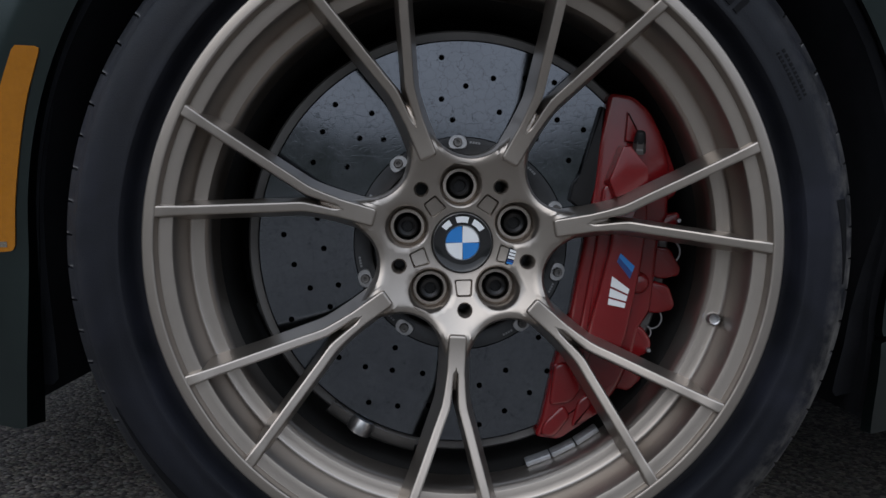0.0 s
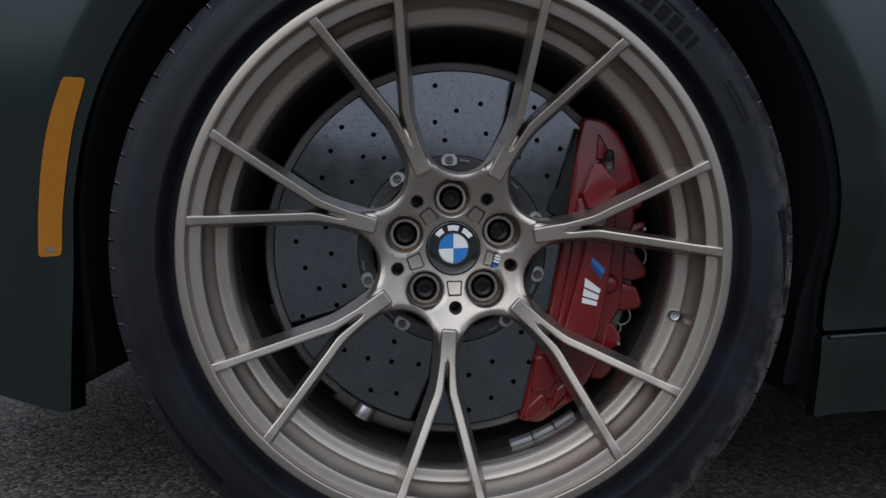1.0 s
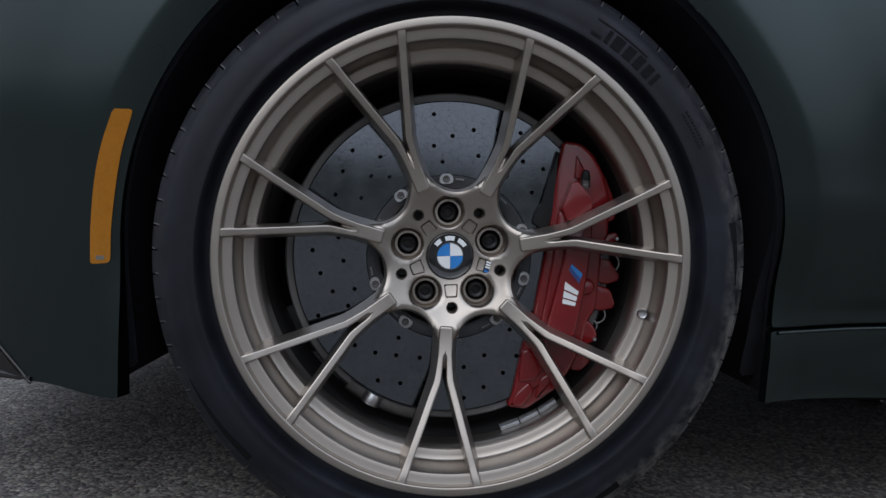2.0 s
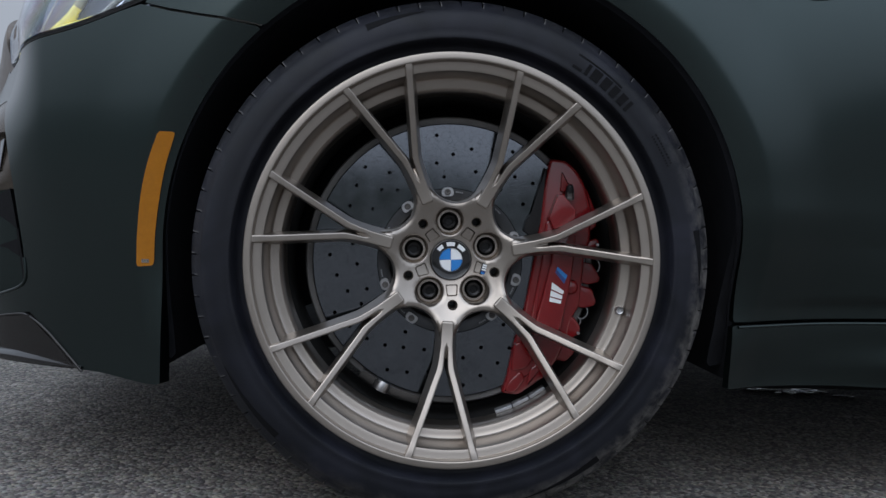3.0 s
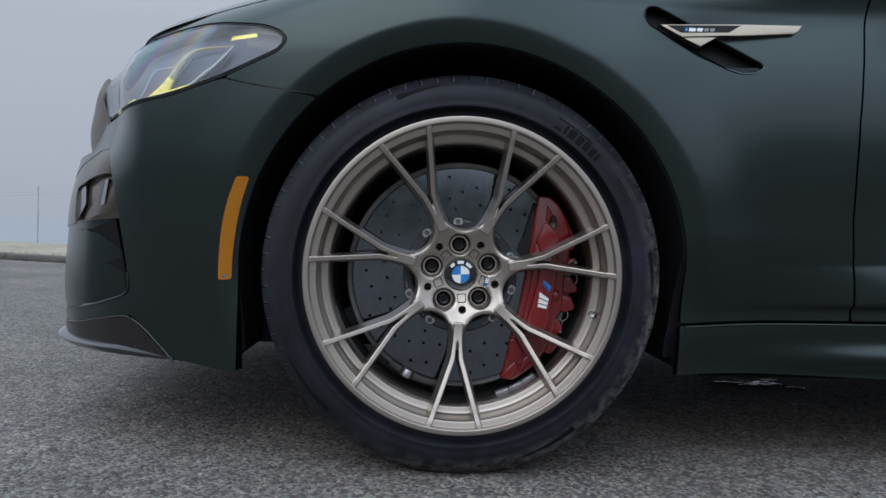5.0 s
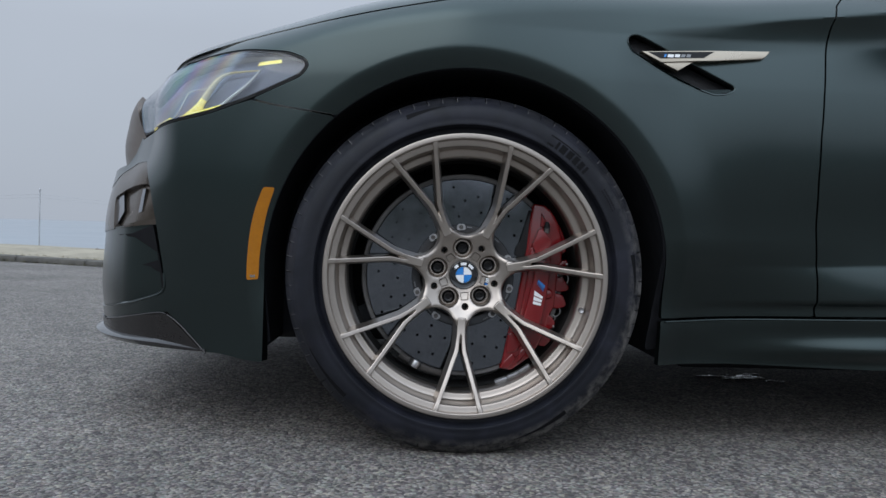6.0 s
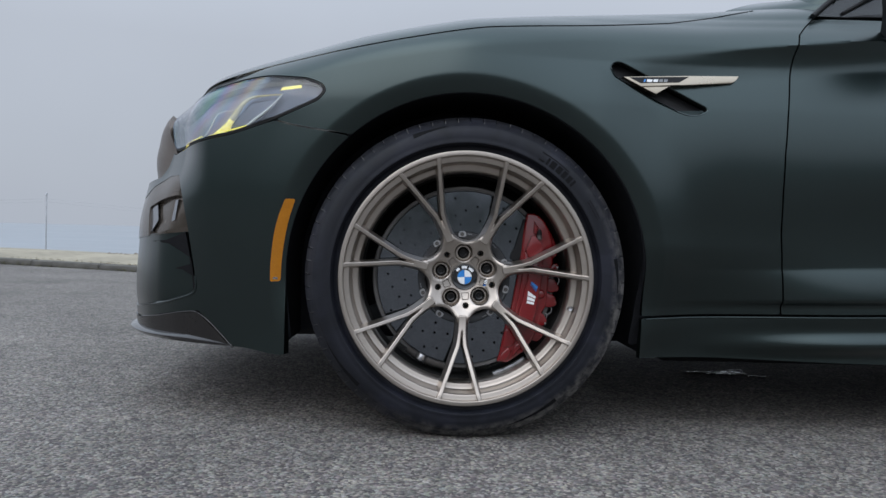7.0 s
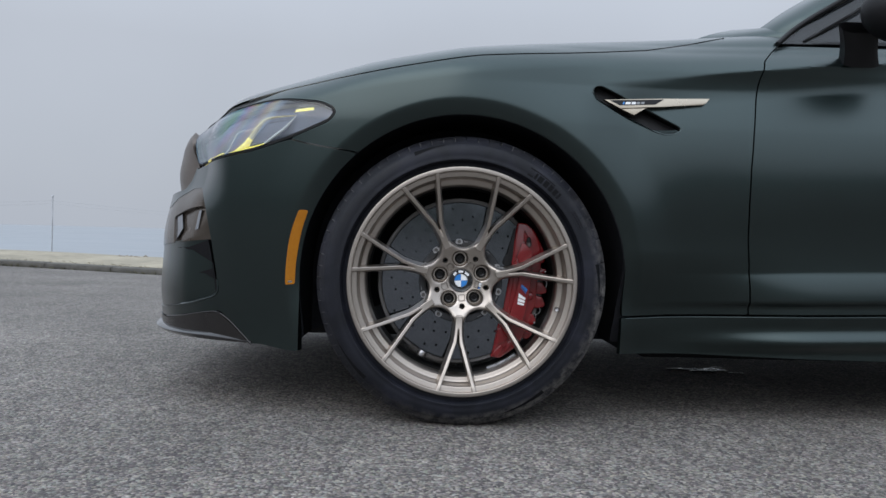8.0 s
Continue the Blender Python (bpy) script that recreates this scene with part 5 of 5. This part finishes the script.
knuckle = mesh_object("hub_carrier", v, f, LINER, car, "dark hub carrier", smooth_from=40)
knuckle.matrix_basis = pose(0, 0, HUB_Z)

# ---- fittings of the body ----
def region(poly):
    d = polygon_distance(poly, GX, GZ)
    return np.where(GY > 0.7, 1.0, d)


def sub_panel(name, d, mat, parent, label="", inward=0.004, outward=0.0):
    ob = panel(name, d, mat, label, inward, outward, both=False, gap=0.0)
    ob.parent = parent
    return ob


def skin_prism(name, poly, mat, parent, label="", inward=0.004, outward=0.0, bevel=0.0, plane=None):
    """A small solid with an outline in (x, z), lying on the body side."""
    b = bmesh.new()
    ys = [skin(x, z) if plane is None else float(plane @ (1, x, z)) for x, z in poly]
    fr = [b.verts.new((x, y - outward, z)) for (x, z), y in zip(poly, ys)]
    bk = [b.verts.new((x, y + inward, z)) for (x, z), y in zip(poly, ys)]
    n = len(poly)
    front = b.faces.new(fr)
    b.faces.new(bk[::-1])
    for i in range(n):
        b.faces.new((fr[i], bk[i], bk[(i + 1) % n], fr[(i + 1) % n]))
    if bevel:
        bmesh.ops.bevel(b, geom=list(front.edges), offset=bevel, segments=2, affect="EDGES", profile=0.5)
    return part(name, b, mat, parent, label)


def headlight():
    lamp = panel("headlight", np.maximum(lamp_d, -(lamp_d + 0.006)), BLACK, "clear headlight with yellow light guides and a black seal", inward=0.014, outward=-0.001, both=False, gap=0.0)
    lens = sub_panel("lens", lamp_d + 0.004, COVER, lamp, "clear plastic cover", 0.0025, 0.0012)
    lens.visible_shadow = False
    sub_panel("bowl", lamp_d + 0.005, LAMP_GREY, lamp, "blue-grey reflector bowl", 0.008, -0.030)
    low = [(-0.5771, 0.6334), (-0.5542, 0.6463), (-0.5359, 0.6602), (-0.5233, 0.6771)]
    high = [(-0.5233, 0.6771), (-0.5072, 0.7016), (-0.4919, 0.7187), (-0.4722, 0.7276), (-0.4409, 0.7302), (-0.4071, 0.7316)]
    back = [(-0.4071, 0.7316), (-0.4354, 0.702), (-0.4644, 0.6804), (-0.4932, 0.6599), (-0.54, 0.6465)]
    small = [(-0.6286, 0.6264), (-0.5987, 0.6364), (-0.5804, 0.6553), (-0.5681, 0.6789), (-0.5562, 0.6942), (-0.5173, 0.6993)]
    foot = [(-0.5786, 0.6372), (-0.5401, 0.6456), (-0.507, 0.6554), (-0.4864, 0.662)]
    for name, pts, r, mat, sink, label in (("light_guide", low, [0.005, 0.0085, 0.009, 0.0070], LIT, 0.020, "lit yellow light guide"),
                                           ("light_guide", high, [0.0075, 0.0062, 0.0042, 0.0024, 0.0018, 0.0015], TINTED, 0.019, "yellowish clear light guide"),
                                           ("guide_edge", back, [0.0018, 0.0036, 0.0042, 0.0042, 0.004], GUIDE, 0.018, "bright edge of the light guide"),
                                           ("light_guide", small, [0.003, 0.003, 0.0018, 0.0014, 0.0012, 0.001], GUIDE, 0.022, "pale light guide"),
                                           ("light_guide", foot, [0.005, 0.0075, 0.0055, 0.003], LIT, 0.014, "lit yellow light guide"),
                                           ("light_guide", [(-0.6723, 0.6216), (-0.6277, 0.6299), (-0.5971, 0.6374)], [0.004, 0.006, 0.006], LIT, 0.016, "lit yellow light guide")):
        p = curve(on_skin(pts, sink), 30)
        rr = r if np.isscalar(r) else np.interp(np.linspace(0, 1, 30), np.linspace(0, 1, len(r)), r)
        v, f = tube(p, rr, 8)
        mesh_object(name, v, f, mat, lamp, label, smooth_from=60)
    skin_prism("amber_bar", [(-0.4103, 0.7377), (-0.4056, 0.7449), (-0.3634, 0.7489), (-0.3613, 0.7429)], LIT, lamp, "small lit yellow bar", 0.004, -0.006)
    inner = region([(-0.5348, 0.661), (-0.4889, 0.7176), (-0.421, 0.7274), (-0.4691, 0.6803), (-0.507, 0.6592)])
    sub_panel("projector", inner, GLASS, lamp, "clear projector block", 0.008, -0.018)
    return lamp


headlight()
panel("bonnet_seal", seal_d - 0.002, BLACK, "black rubber seal between bonnet and headlight", inward=0.008, outward=-0.005, gap=0.0)
inner_edge = curve([(-0.371, 0.5045), (-0.3787, 0.4811), (-0.3864, 0.4557), (-0.3946, 0.4151), (-0.4007, 0.3694), (-0.4026, 0.3256)], 24).tolist()
outer_edge = curve([(-0.4254, 0.3235), (-0.4239, 0.3693), (-0.4182, 0.4201), (-0.4081, 0.4638), (-0.3932, 0.5045)], 24).tolist()
SIDE_MARKER = [tuple(p) for p in inner_edge + outer_edge]
marker = panel("side_marker", region(SIDE_MARKER), AMBER, "long curved amber side marker", inward=0.006, outward=0.0022, both=False, gap=0.0)
skin_prism("lens_code", [(-0.4186, 0.3286), (-0.4088, 0.3287), (-0.4088, 0.3338), (-0.4186, 0.3337)], GOLD_TRIM, marker, "pale moulded mark", 0.0004, 0.0026)
sensor = region(circle(-0.3444, 0.5673, 0.0105, 24))
panel("parking_sensor", sensor, PAINT, "round parking sensor in body colour", inward=0.004, outward=0.0009, both=False, gap=0.0)
panel("sensor_ring", np.maximum(region(circle(-0.3444, 0.5673, 0.0120, 24)), -sensor), BLACK, inward=0.002, outward=0.0005, both=False, gap=0.0)


def skin_ring(name, outer, inner, mat, parent, label, out_y, in_y, deep):
    """A frame between two outlines on the body side, its inner wall running inward."""
    V, F = [], []
    loops = [[(x, skin(x, z) + 0.001, z) for x, z in outer], [(x, skin(x, z) - out_y, z) for x, z in grown(outer, -0.0008)], [(x, skin(x, z) - in_y, z) for x, z in inner], [(x, skin(x, z) + deep, z) for x, z in inner]]
    add_strip(V, F, loops)
    return mesh_object(name, V, F, mat, parent, label, smooth_from=50)


def fender_vent():
    smooth_vent = rounded(VENT, 0.006, 4)
    near = grown(VENT, 0.03)
    plane = np.linalg.lstsq(np.array([(1, x, z) for x, z in near]), np.array([skin(x, z) for x, z in near]), rcond=None)[0]
    vent = skin_ring("fender_vent", grown(smooth_vent, 0.0026), smooth_vent, PAINT, car, "slanted black fender vent with a satin gold blade", 0.0022, 0.0012, 0.03)
    sub_panel("recess", vent_d - 0.004, BLACK, vent, "dark vent recess", 0.01, -0.022)
    skin_prism("blade", [(0.3265, 0.7849), (0.4689, 0.7941), (0.5916, 0.8001), (0.5819, 0.7896), (0.5732, 0.783), (0.4724, 0.7743), (0.4389, 0.7722), (0.3674, 0.7645)], GOLD_TRIM, vent, "satin gold blade", 0.010, 0.0078, 0.0012, plane)
    skin_prism("foot", [(0.3663, 0.7655), (0.4408, 0.7738), (0.4218, 0.7642), (0.4007, 0.7503)], GOLD_TRIM, vent, "satin gold foot", 0.014, 0.0048, 0.0012, plane)
    skin_prism("inlay", [(0.3401, 0.7842), (0.4751, 0.7925), (0.4525, 0.7786), (0.365, 0.7725)], BLACK, vent, "black inlay", 0.001, 0.0084, 0.0, plane)
    x = 0.3713
    for wd, m in ((0.004, BLUE), (0.012, WHITE), (0.010, WHITE), (0.008, GREY_PRINT), (0.008, GREY_PRINT)):
        z = 0.7785 + (x - 0.3713) * 0.05
        skin_prism("mark", [(x, z - 0.003), (x + wd, z - 0.003), (x + wd + 0.002, z + 0.003), (x + 0.002, z + 0.003)], m, vent, "", 0.0005, 0.0090, 0.0, plane)
        x += wd + 0.0028
    skin_prism("lower_lip", [(0.442, 0.7168), (0.4624, 0.7103), (0.4861, 0.7094), (0.5105, 0.7156), (0.5062, 0.7195), (0.4705, 0.7173)], PAINT, vent, "", 0.004, -0.004)


fender_vent()


GN = np.cross(np.gradient(GRID, axis=0), np.gradient(GRID, axis=1))
GN /= np.linalg.norm(GN, axis=2)[:, :, None] + 1e-12


def sunk_panel(name, d, depth, mat, label="", inward=0.006):
    """A panel that lies behind the body's skin by a depth that varies over it."""
    v, f = cut_sheet(GRID - GN * depth[:, :, None], d)
    v, f = thicken(v, f, inward)
    ob = mesh_object(name, v, f, mat, car, label, smooth_from=40)
    mirrored(ob)
    return ob


def intake():
    """The air intake at the bumper's corner: glossy brow, a wall that runs inward to a dark slot, fins and a floor."""
    d = np.where(GX > -0.55, 1.0, intake_d)
    line = 0.430 + 0.12 * (GX + 0.62)
    sunk_panel("grille_frame", kidney_d, 0.020 - 0.029 * np.clip((GZ - 0.56) / 0.14, 0, 1), FRAME, "smoked bronze grille surround", 0.03)
    box = np.where(GX > -0.55, 1.0, polygon_distance(rounded([(-0.7614, 0.4837), (-0.7183, 0.5), (-0.6654, 0.5143), (-0.6437, 0.4813), (-0.6315, 0.4403), (-0.6765, 0.4332), (-0.755, 0.4112)], 0.008, 4), GX, GZ))
    sunk_panel("intake_brow", np.maximum.reduce([d - 0.006, line - GZ, -box]), 0.0008 + 0.03 * smooth(-0.70, -0.62, GX) * smooth(0.55, 0.50, GZ), SMOKED, "smoked glossy brow over the corner intake", 0.02)
    sunk_panel("brow_window", box - 0.005, 0.012 + 0.024 * smooth(-0.70, -0.62, GX), SMOKED, "glossy dark insert in the intake's brow", 0.004)
    deep = 0.003 + 0.030 * smooth(-0.72, -0.61, GX)
    sunk_panel("intake_wall", np.maximum.reduce([d - 0.004, GZ - line - 0.004]), deep, PAINT, "green wall inside the corner intake")
    edge = curve([(-0.606, 0.302), (-0.6159, 0.286), (-0.6544, 0.2726), (-0.6959, 0.2604), (-0.7745, 0.2449)], 30)
    V, F = [], []
    for x, z in edge:                                        # narrow shelf along the intake's lower edge
        y = skin(x, z)
        V += [(x, y - 0.0004, z), (x - 0.3 * 0.04, y + 0.006 + 0.032 * float(smooth(-0.74, -0.61, x)), z + 0.0015)]
    F = [(2 * i, 2 * i + 1, 2 * i + 3, 2 * i + 2) for i in range(len(edge) - 1)]
    mirrored(mesh_object("intake_shelf", V, F, PAINT, car, "narrow shelf of the intake", smooth_from=40))
    # solid blocks for the slots, the shade inside put into their black colour
    for poly in ([(-0.740, 0.402), (-0.6935, 0.406), (-0.6337, 0.426), (-0.627, 0.400), (-0.6209, 0.3684), (-0.638, 0.378), (-0.6574, 0.3867), (-0.682, 0.398)], [(-0.6631, 0.342), (-0.6206, 0.3542), (-0.6169, 0.3289), (-0.6319, 0.3352), (-0.640, 0.340)],
                 [(-0.6225, 0.368), (-0.6185, 0.368), (-0.6068, 0.300), (-0.6115, 0.296), (-0.6165, 0.330)]):
        skin_prism("intake_slot", poly, RUBBER_DARK, car, "slot in the intake's wall, its shade painted black", 0.05, -0.003)


intake()


def edge_bead(points, r, sink, mat):
    """A thin rounded edge along a line on the body side."""
    v, f = tube(on_skin(curve(points, 40).tolist(), sink), r, 8)
    ob = mesh_object("edge_bead", v, f, mat, car, "thin rounded panel edge", smooth_from=60)
    mirrored(ob)


edge_bead([(-0.6067, 0.3279), (-0.6047, 0.3004), (-0.6159, 0.286), (-0.6544, 0.2726), (-0.6959, 0.2604), (-0.7745, 0.2449)], 0.0024, -0.0002, PAINT)
edge_bead([(-0.7817, 0.2151), (-0.716, 0.2269), (-0.6753, 0.2362), (-0.6179, 0.2461), (-0.5983, 0.2427), (-0.5764, 0.23), (-0.5546, 0.2117), (-0.5119, 0.1717)], 0.0022, -0.0010, CARBON)
# pale bars stand for the sky's reflection in the glossy brow
for poly, sink in (([(-0.7582, 0.4806), (-0.7324, 0.4897), (-0.7237, 0.4528), (-0.751, 0.4203)], 0.008), ([(-0.6829, 0.4496), (-0.6724, 0.4989), (-0.6629, 0.5009), (-0.6716, 0.4527)], 0.018)):
    skin_prism("brow_fin", poly, SKY_STREAK, car, "pale bar painted as a sky reflection in the intake's brow", sink + 0.008, -sink)


def splitter_lip():
    """A thin blade along the bumper's lower edge, widening towards the nose."""
    cols = [i for i in range(0, GRID.shape[0], 4) if GX[i, 0] < -0.50]
    V, F = [], []
    row = int(np.argmin(np.abs(GRID[0, :, 2] - 0.185)))
    for i in cols:
        p = GRID[i, row]
        j, k = max(i - 4, 0), i + 4
        t = GRID[k, row] - GRID[j, row]
        n = np.array((t[1], -t[0])) / (np.hypot(t[0], t[1]) + 1e-9)
        if n[1] > 0 and n[0] > 0:
            n = -n
        w = 0.017 * float(smooth(-0.50, -0.80, p[0])) + 0.002
        k = float(np.clip((-0.497 - p[0]) / 0.13, 0, 1)) ** 0.7
        for off, z in ((-0.02, 0.1965), (0.002, 0.1935), (w * 0.94, 0.1860), (w, 0.1850), (w, 0.1838), (w * 0.45, 0.176), (-0.03, 0.170)):
            V.append((p[0] + n[0] * off, p[1] + n[1] * off, 0.175 + (z - 0.175) * k))
    for a in range(len(cols) - 1):
        for b in range(6):
            F.append((a * 7 + b, a * 7 + b + 1, a * 7 + 8 + b, a * 7 + 7 + b))
    ob = mesh_object("splitter_lip", V, F, LIP, car, "glossy dark splitter blade", smooth_from=40)
    mirrored(ob)


splitter_lip()


def greenhouse():
    """Pillars, roof, glass and the door mirror."""
    seal = curve([(0.769, 0.090, 0.948), (0.831, 0.108, 0.999), (0.94, 0.113, 1.069), (1.144, 0.14, 1.195), (1.45, 0.235, 1.37)], 40)
    v, f = tube(seal, 0.0062, 8)
    mirrored(mesh_object("window_seal", v, f, BLACK, car, "black rubber window seal", smooth_from=60))
    V, F = [], []
    for p in curve([(0.796, 0.130, 0.966), (0.838, 0.115, 0.999), (0.887, 0.114, 1.035), (0.95, 0.115, 1.074), (1.144, 0.14, 1.200), (1.45, 0.235, 1.375)], 30):
        for k in range(9):
            u = k / 8
            V.append((p[0] - 0.062 * u, p[1] + 0.070 * u - 0.012 * math.sin(math.pi * u), p[2] + 0.014 * u + 0.006 * math.sin(math.pi * u)))
    F = [(i * 9 + j, i * 9 + j + 1, i * 9 + 10 + j, i * 9 + 9 + j) for i in range(29) for j in range(8)]
    c = [np.array(q) for q in ((0.58, 0.200, 0.968), (0.815, 0.118, 0.955), (0.838, 0.114, 0.9975), (0.70, 0.225, 1.009))]
    W = [(c[0] * (1 - a) + c[1] * a) * (1 - b) + (c[3] * (1 - a) + c[2] * a) * b - np.array((0, 0.004, -0.003)) * math.sin(math.pi * b) for a in np.linspace(0, 1, 9) for b in np.linspace(0, 1, 7)]
    mirrored(mesh_object("cowl_cover", *thicken(np.array(W), [(i * 7 + j, i * 7 + j + 1, i * 7 + 8 + j, i * 7 + 7 + j) for i in range(8) for j in range(6)], 0.004), PAINT, car, "matte dark green cover at the windscreen's foot", smooth_from=60))
    mirrored(mesh_object("windscreen_pillar", *thicken(np.array(V), F, 0.006), PAINT, car, "matte dark green windscreen pillar", smooth_from=60))
    v, f = tube(curve([(0.795, 0.150, 1.0015), (0.815, 0.131, 1.0), (0.838, 0.111, 0.9985)], 8), np.linspace(0.0008, 0.0026, 8), 6)
    mirrored(mesh_object("pillar_gap", v, f, BLACK, car, "dark gap at the pillar's foot", smooth_from=60))
    edge = curve([(1.42, 0.27, 1.39), (1.9, 0.30, 1.43), (2.5, 0.31, 1.42), (3.0, 0.30, 1.36), (3.5, 0.22, 1.16), (3.75, 0.14, 1.06)], 40)
    v, f = tube(edge, 0.035, 10, 1.2)
    mirrored(mesh_object("roof_rail", v, f, PAINT, car, smooth_from=60))
    rows = [(1.42, 1.39, 0.27), (1.7, 1.42, 0.29), (2.1, 1.435, 0.305), (2.6, 1.42, 0.31), (3.0, 1.37, 0.30)]
    V = [(x, y0 + (2 * CY - 2 * y0) * k / 12, z + 0.035 * (1 - (k / 6 - 1) ** 2)) for x, z, y0 in rows for k in range(13)]
    F = [(i * 13 + k, i * 13 + k + 1, i * 13 + 14 + k, i * 13 + 13 + k) for i in range(4) for k in range(12)]
    mesh_object("roof", *thicken(np.array(V), F, 0.01), PAINT, car, smooth_from=50)

    def pane(name, corners):
        c = [np.array(q) for q in corners]
        V = [(c[0] * (1 - i / 8) + c[1] * i / 8) * (1 - j / 4) + (c[3] * (1 - i / 8) + c[2] * i / 8) * j / 4 for i in range(9) for j in range(5)]
        F = [(i * 5 + j, i * 5 + j + 1, i * 5 + 6 + j, i * 5 + 5 + j) for i in range(8) for j in range(4)]
        return mesh_object(name, *thicken(np.array(V), F, 0.004), WINDOW, car, smooth_from=50)

    pane("windscreen", [(0.80, 0.190, 1.006), (0.80, 2 * CY - 0.190, 1.006), (1.44, 2 * CY - 0.28, 1.40), (1.44, 0.28, 1.40)])
    pane("rear_window", [(3.72, 0.18, 1.05), (3.72, 2 * CY - 0.18, 1.05), (3.0, 2 * CY - 0.32, 1.37), (3.0, 0.32, 1.37)])
    mirrored(pane("side_window", [(0.766, 0.104, 0.950), (1.72, 0.104, 0.954), (1.72, 0.285, 1.415), (1.44, 0.232, 1.375)]))
    mirrored(pane("side_window", [(1.76, 0.09, 0.96), (3.3, 0.10, 0.98), (2.95, 0.29, 1.36), (1.76, 0.285, 1.415)]))
    v, f = tube(curve([(0.84, 0.100, 0.958), (0.93, 0.106, 1.012), (1.024, 0.118, 1.072)], 12), 0.004, 6)
    mirrored(mesh_object("window_divider", v, f, BLACK, car, "thin black window divider", smooth_from=60))
    bm = bmesh.new()
    bmesh.ops.create_uvsphere(bm, u_segments=40, v_segments=24, radius=1.0, matrix=Matrix.Translation((1.008, -0.068, 0.992)) @ Matrix.Diagonal((0.112, 0.082, 0.074, 1)))
    for vv in bm.verts:
        if vv.co.x > 1.06:
            vv.co.x = 1.06 + (vv.co.x - 1.06) * 0.25
    mir = part("door_mirror", bm, BLACK, car, "black door mirror on a short broad foot")
    foot = []
    for k in range(9):
        u = k / 8
        wide = 0.044 - 0.004 * math.sin(math.pi * u)
        foot.append([(0.958 - 0.030 * u + wide * sx_, 0.060 - 0.050 * u + 0.020 * sy_, 0.902 + 0.070 * u + 0.018 * sy_) for sx_, sy_ in ((-1, -0.6), (-0.6, -1), (0.6, -1), (1, -0.6), (1, 0.6), (0.6, 1), (-0.6, 1), (-1, 0.6))])
    V, F = [], []
    add_strip(V, F, foot)
    mesh_object("mirror_foot", V, F, BLACK, mir, "black mirror foot", smooth_from=50)
    mirrored(mir)
    part("dashboard", box_bm(1.06, CY, 0.93, 0.42, 1.36, 0.20, 0.05), RUBBER_DARK, car, "black dashboard")


greenhouse()
# ---- on the ground and far off ----
def puddle():
    """Thin irregular drops of water under the car."""
    random.seed(11)
    th = np.linspace(0, 2 * math.pi, 14, endpoint=False)
    V, F = [], []
    for k in range(46):
        x, y = random.gauss(0.912, 0.045), random.gauss(0.893, 0.022)
        a = random.choice((0.004, 0.007, 0.011, 0.018, 0.026))
        b0 = len(V)
        V.append((x, y, 0.0048))
        for lift, grow in ((0.0042, 0.85), (0.0005, 1.0)):
            for t in th:
                r = grow * (1 + 0.4 * noise.noise(Vector((math.cos(t) * 1.7 + k * 3, math.sin(t) * 1.7, 0.3))))
                V.append((x + a * r * math.cos(t), y + 0.7 * a * r * math.sin(t), lift))
        n = len(th)
        F += [(b0, b0 + 1 + i, b0 + 1 + (i + 1) % n) for i in range(n)] + [(b0 + 1 + i, b0 + 1 + n + i, b0 + 1 + n + (i + 1) % n, b0 + 1 + (i + 1) % n) for i in range(n)]
    tagged(mesh_object("water_drops", V, F, WATER, smooth_from=60), "scattered drops of water on the asphalt under the car", "water", kind="stuff")


puddle()


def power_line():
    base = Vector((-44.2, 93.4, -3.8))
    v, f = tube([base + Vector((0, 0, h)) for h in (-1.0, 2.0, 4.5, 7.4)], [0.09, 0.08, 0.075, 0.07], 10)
    pole = tagged(mesh_object("utility_pole", v, f, HAZED_POLE, smooth_from=60), "thin wooden utility pole by the shore, its colour paled as by fog", "pole")
    part("insulator", box_bm(base.x, base.y, base.z + 7.5, 0.2, 0.2, 0.3, 0.05), HAZED_POLE, pole)
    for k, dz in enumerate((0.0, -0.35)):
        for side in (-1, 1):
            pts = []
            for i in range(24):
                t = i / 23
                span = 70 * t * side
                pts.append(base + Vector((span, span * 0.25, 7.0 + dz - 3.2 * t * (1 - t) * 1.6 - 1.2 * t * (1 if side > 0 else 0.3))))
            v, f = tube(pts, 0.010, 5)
            mesh_object("wire", v, f, HAZED_WIRE, pole, smooth_from=60)


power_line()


def shore_bushes():
    """Low dark clumps and stones along the top of the bank."""
    random.seed(4)
    for x0, w, h in ((-8.6, 0.5, 0.03), (-7.9, 0.4, 0.02), (-6.7, 0.45, 0.04), (-3.9, 0.5, 0.03), (-3.6, 0.3, 0.06), (-10.4, 0.7, 0.03), (-9.75, 0.35, 0.06), (-9.3, 0.5, 0.04)):
        bm = bmesh.new()
        y0 = 7.95 + (-x0 - 4) * 0.46
        for _ in range(26):
            bmesh.ops.create_icosphere(bm, subdivisions=1, radius=random.uniform(0.02, 0.04), matrix=Matrix.Translation((x0 + random.uniform(-w, w) / 2, y0 + random.uniform(-0.15, 0.15), 0.02 + random.uniform(0, h))))
        ob = part("shrub", bm, DRY_BUSH, None, "low dark dry shrub on the grass bank")
        tagged(ob, "low dark dry shrub on the grass bank", "shrub", "shrubs along the bank")


DRY_BUSH = material("dry_bush", (0.19, 0.165, 0.13), 0.9, 0.0, 0.4, 30, 0.5, 60)
shore_bushes()
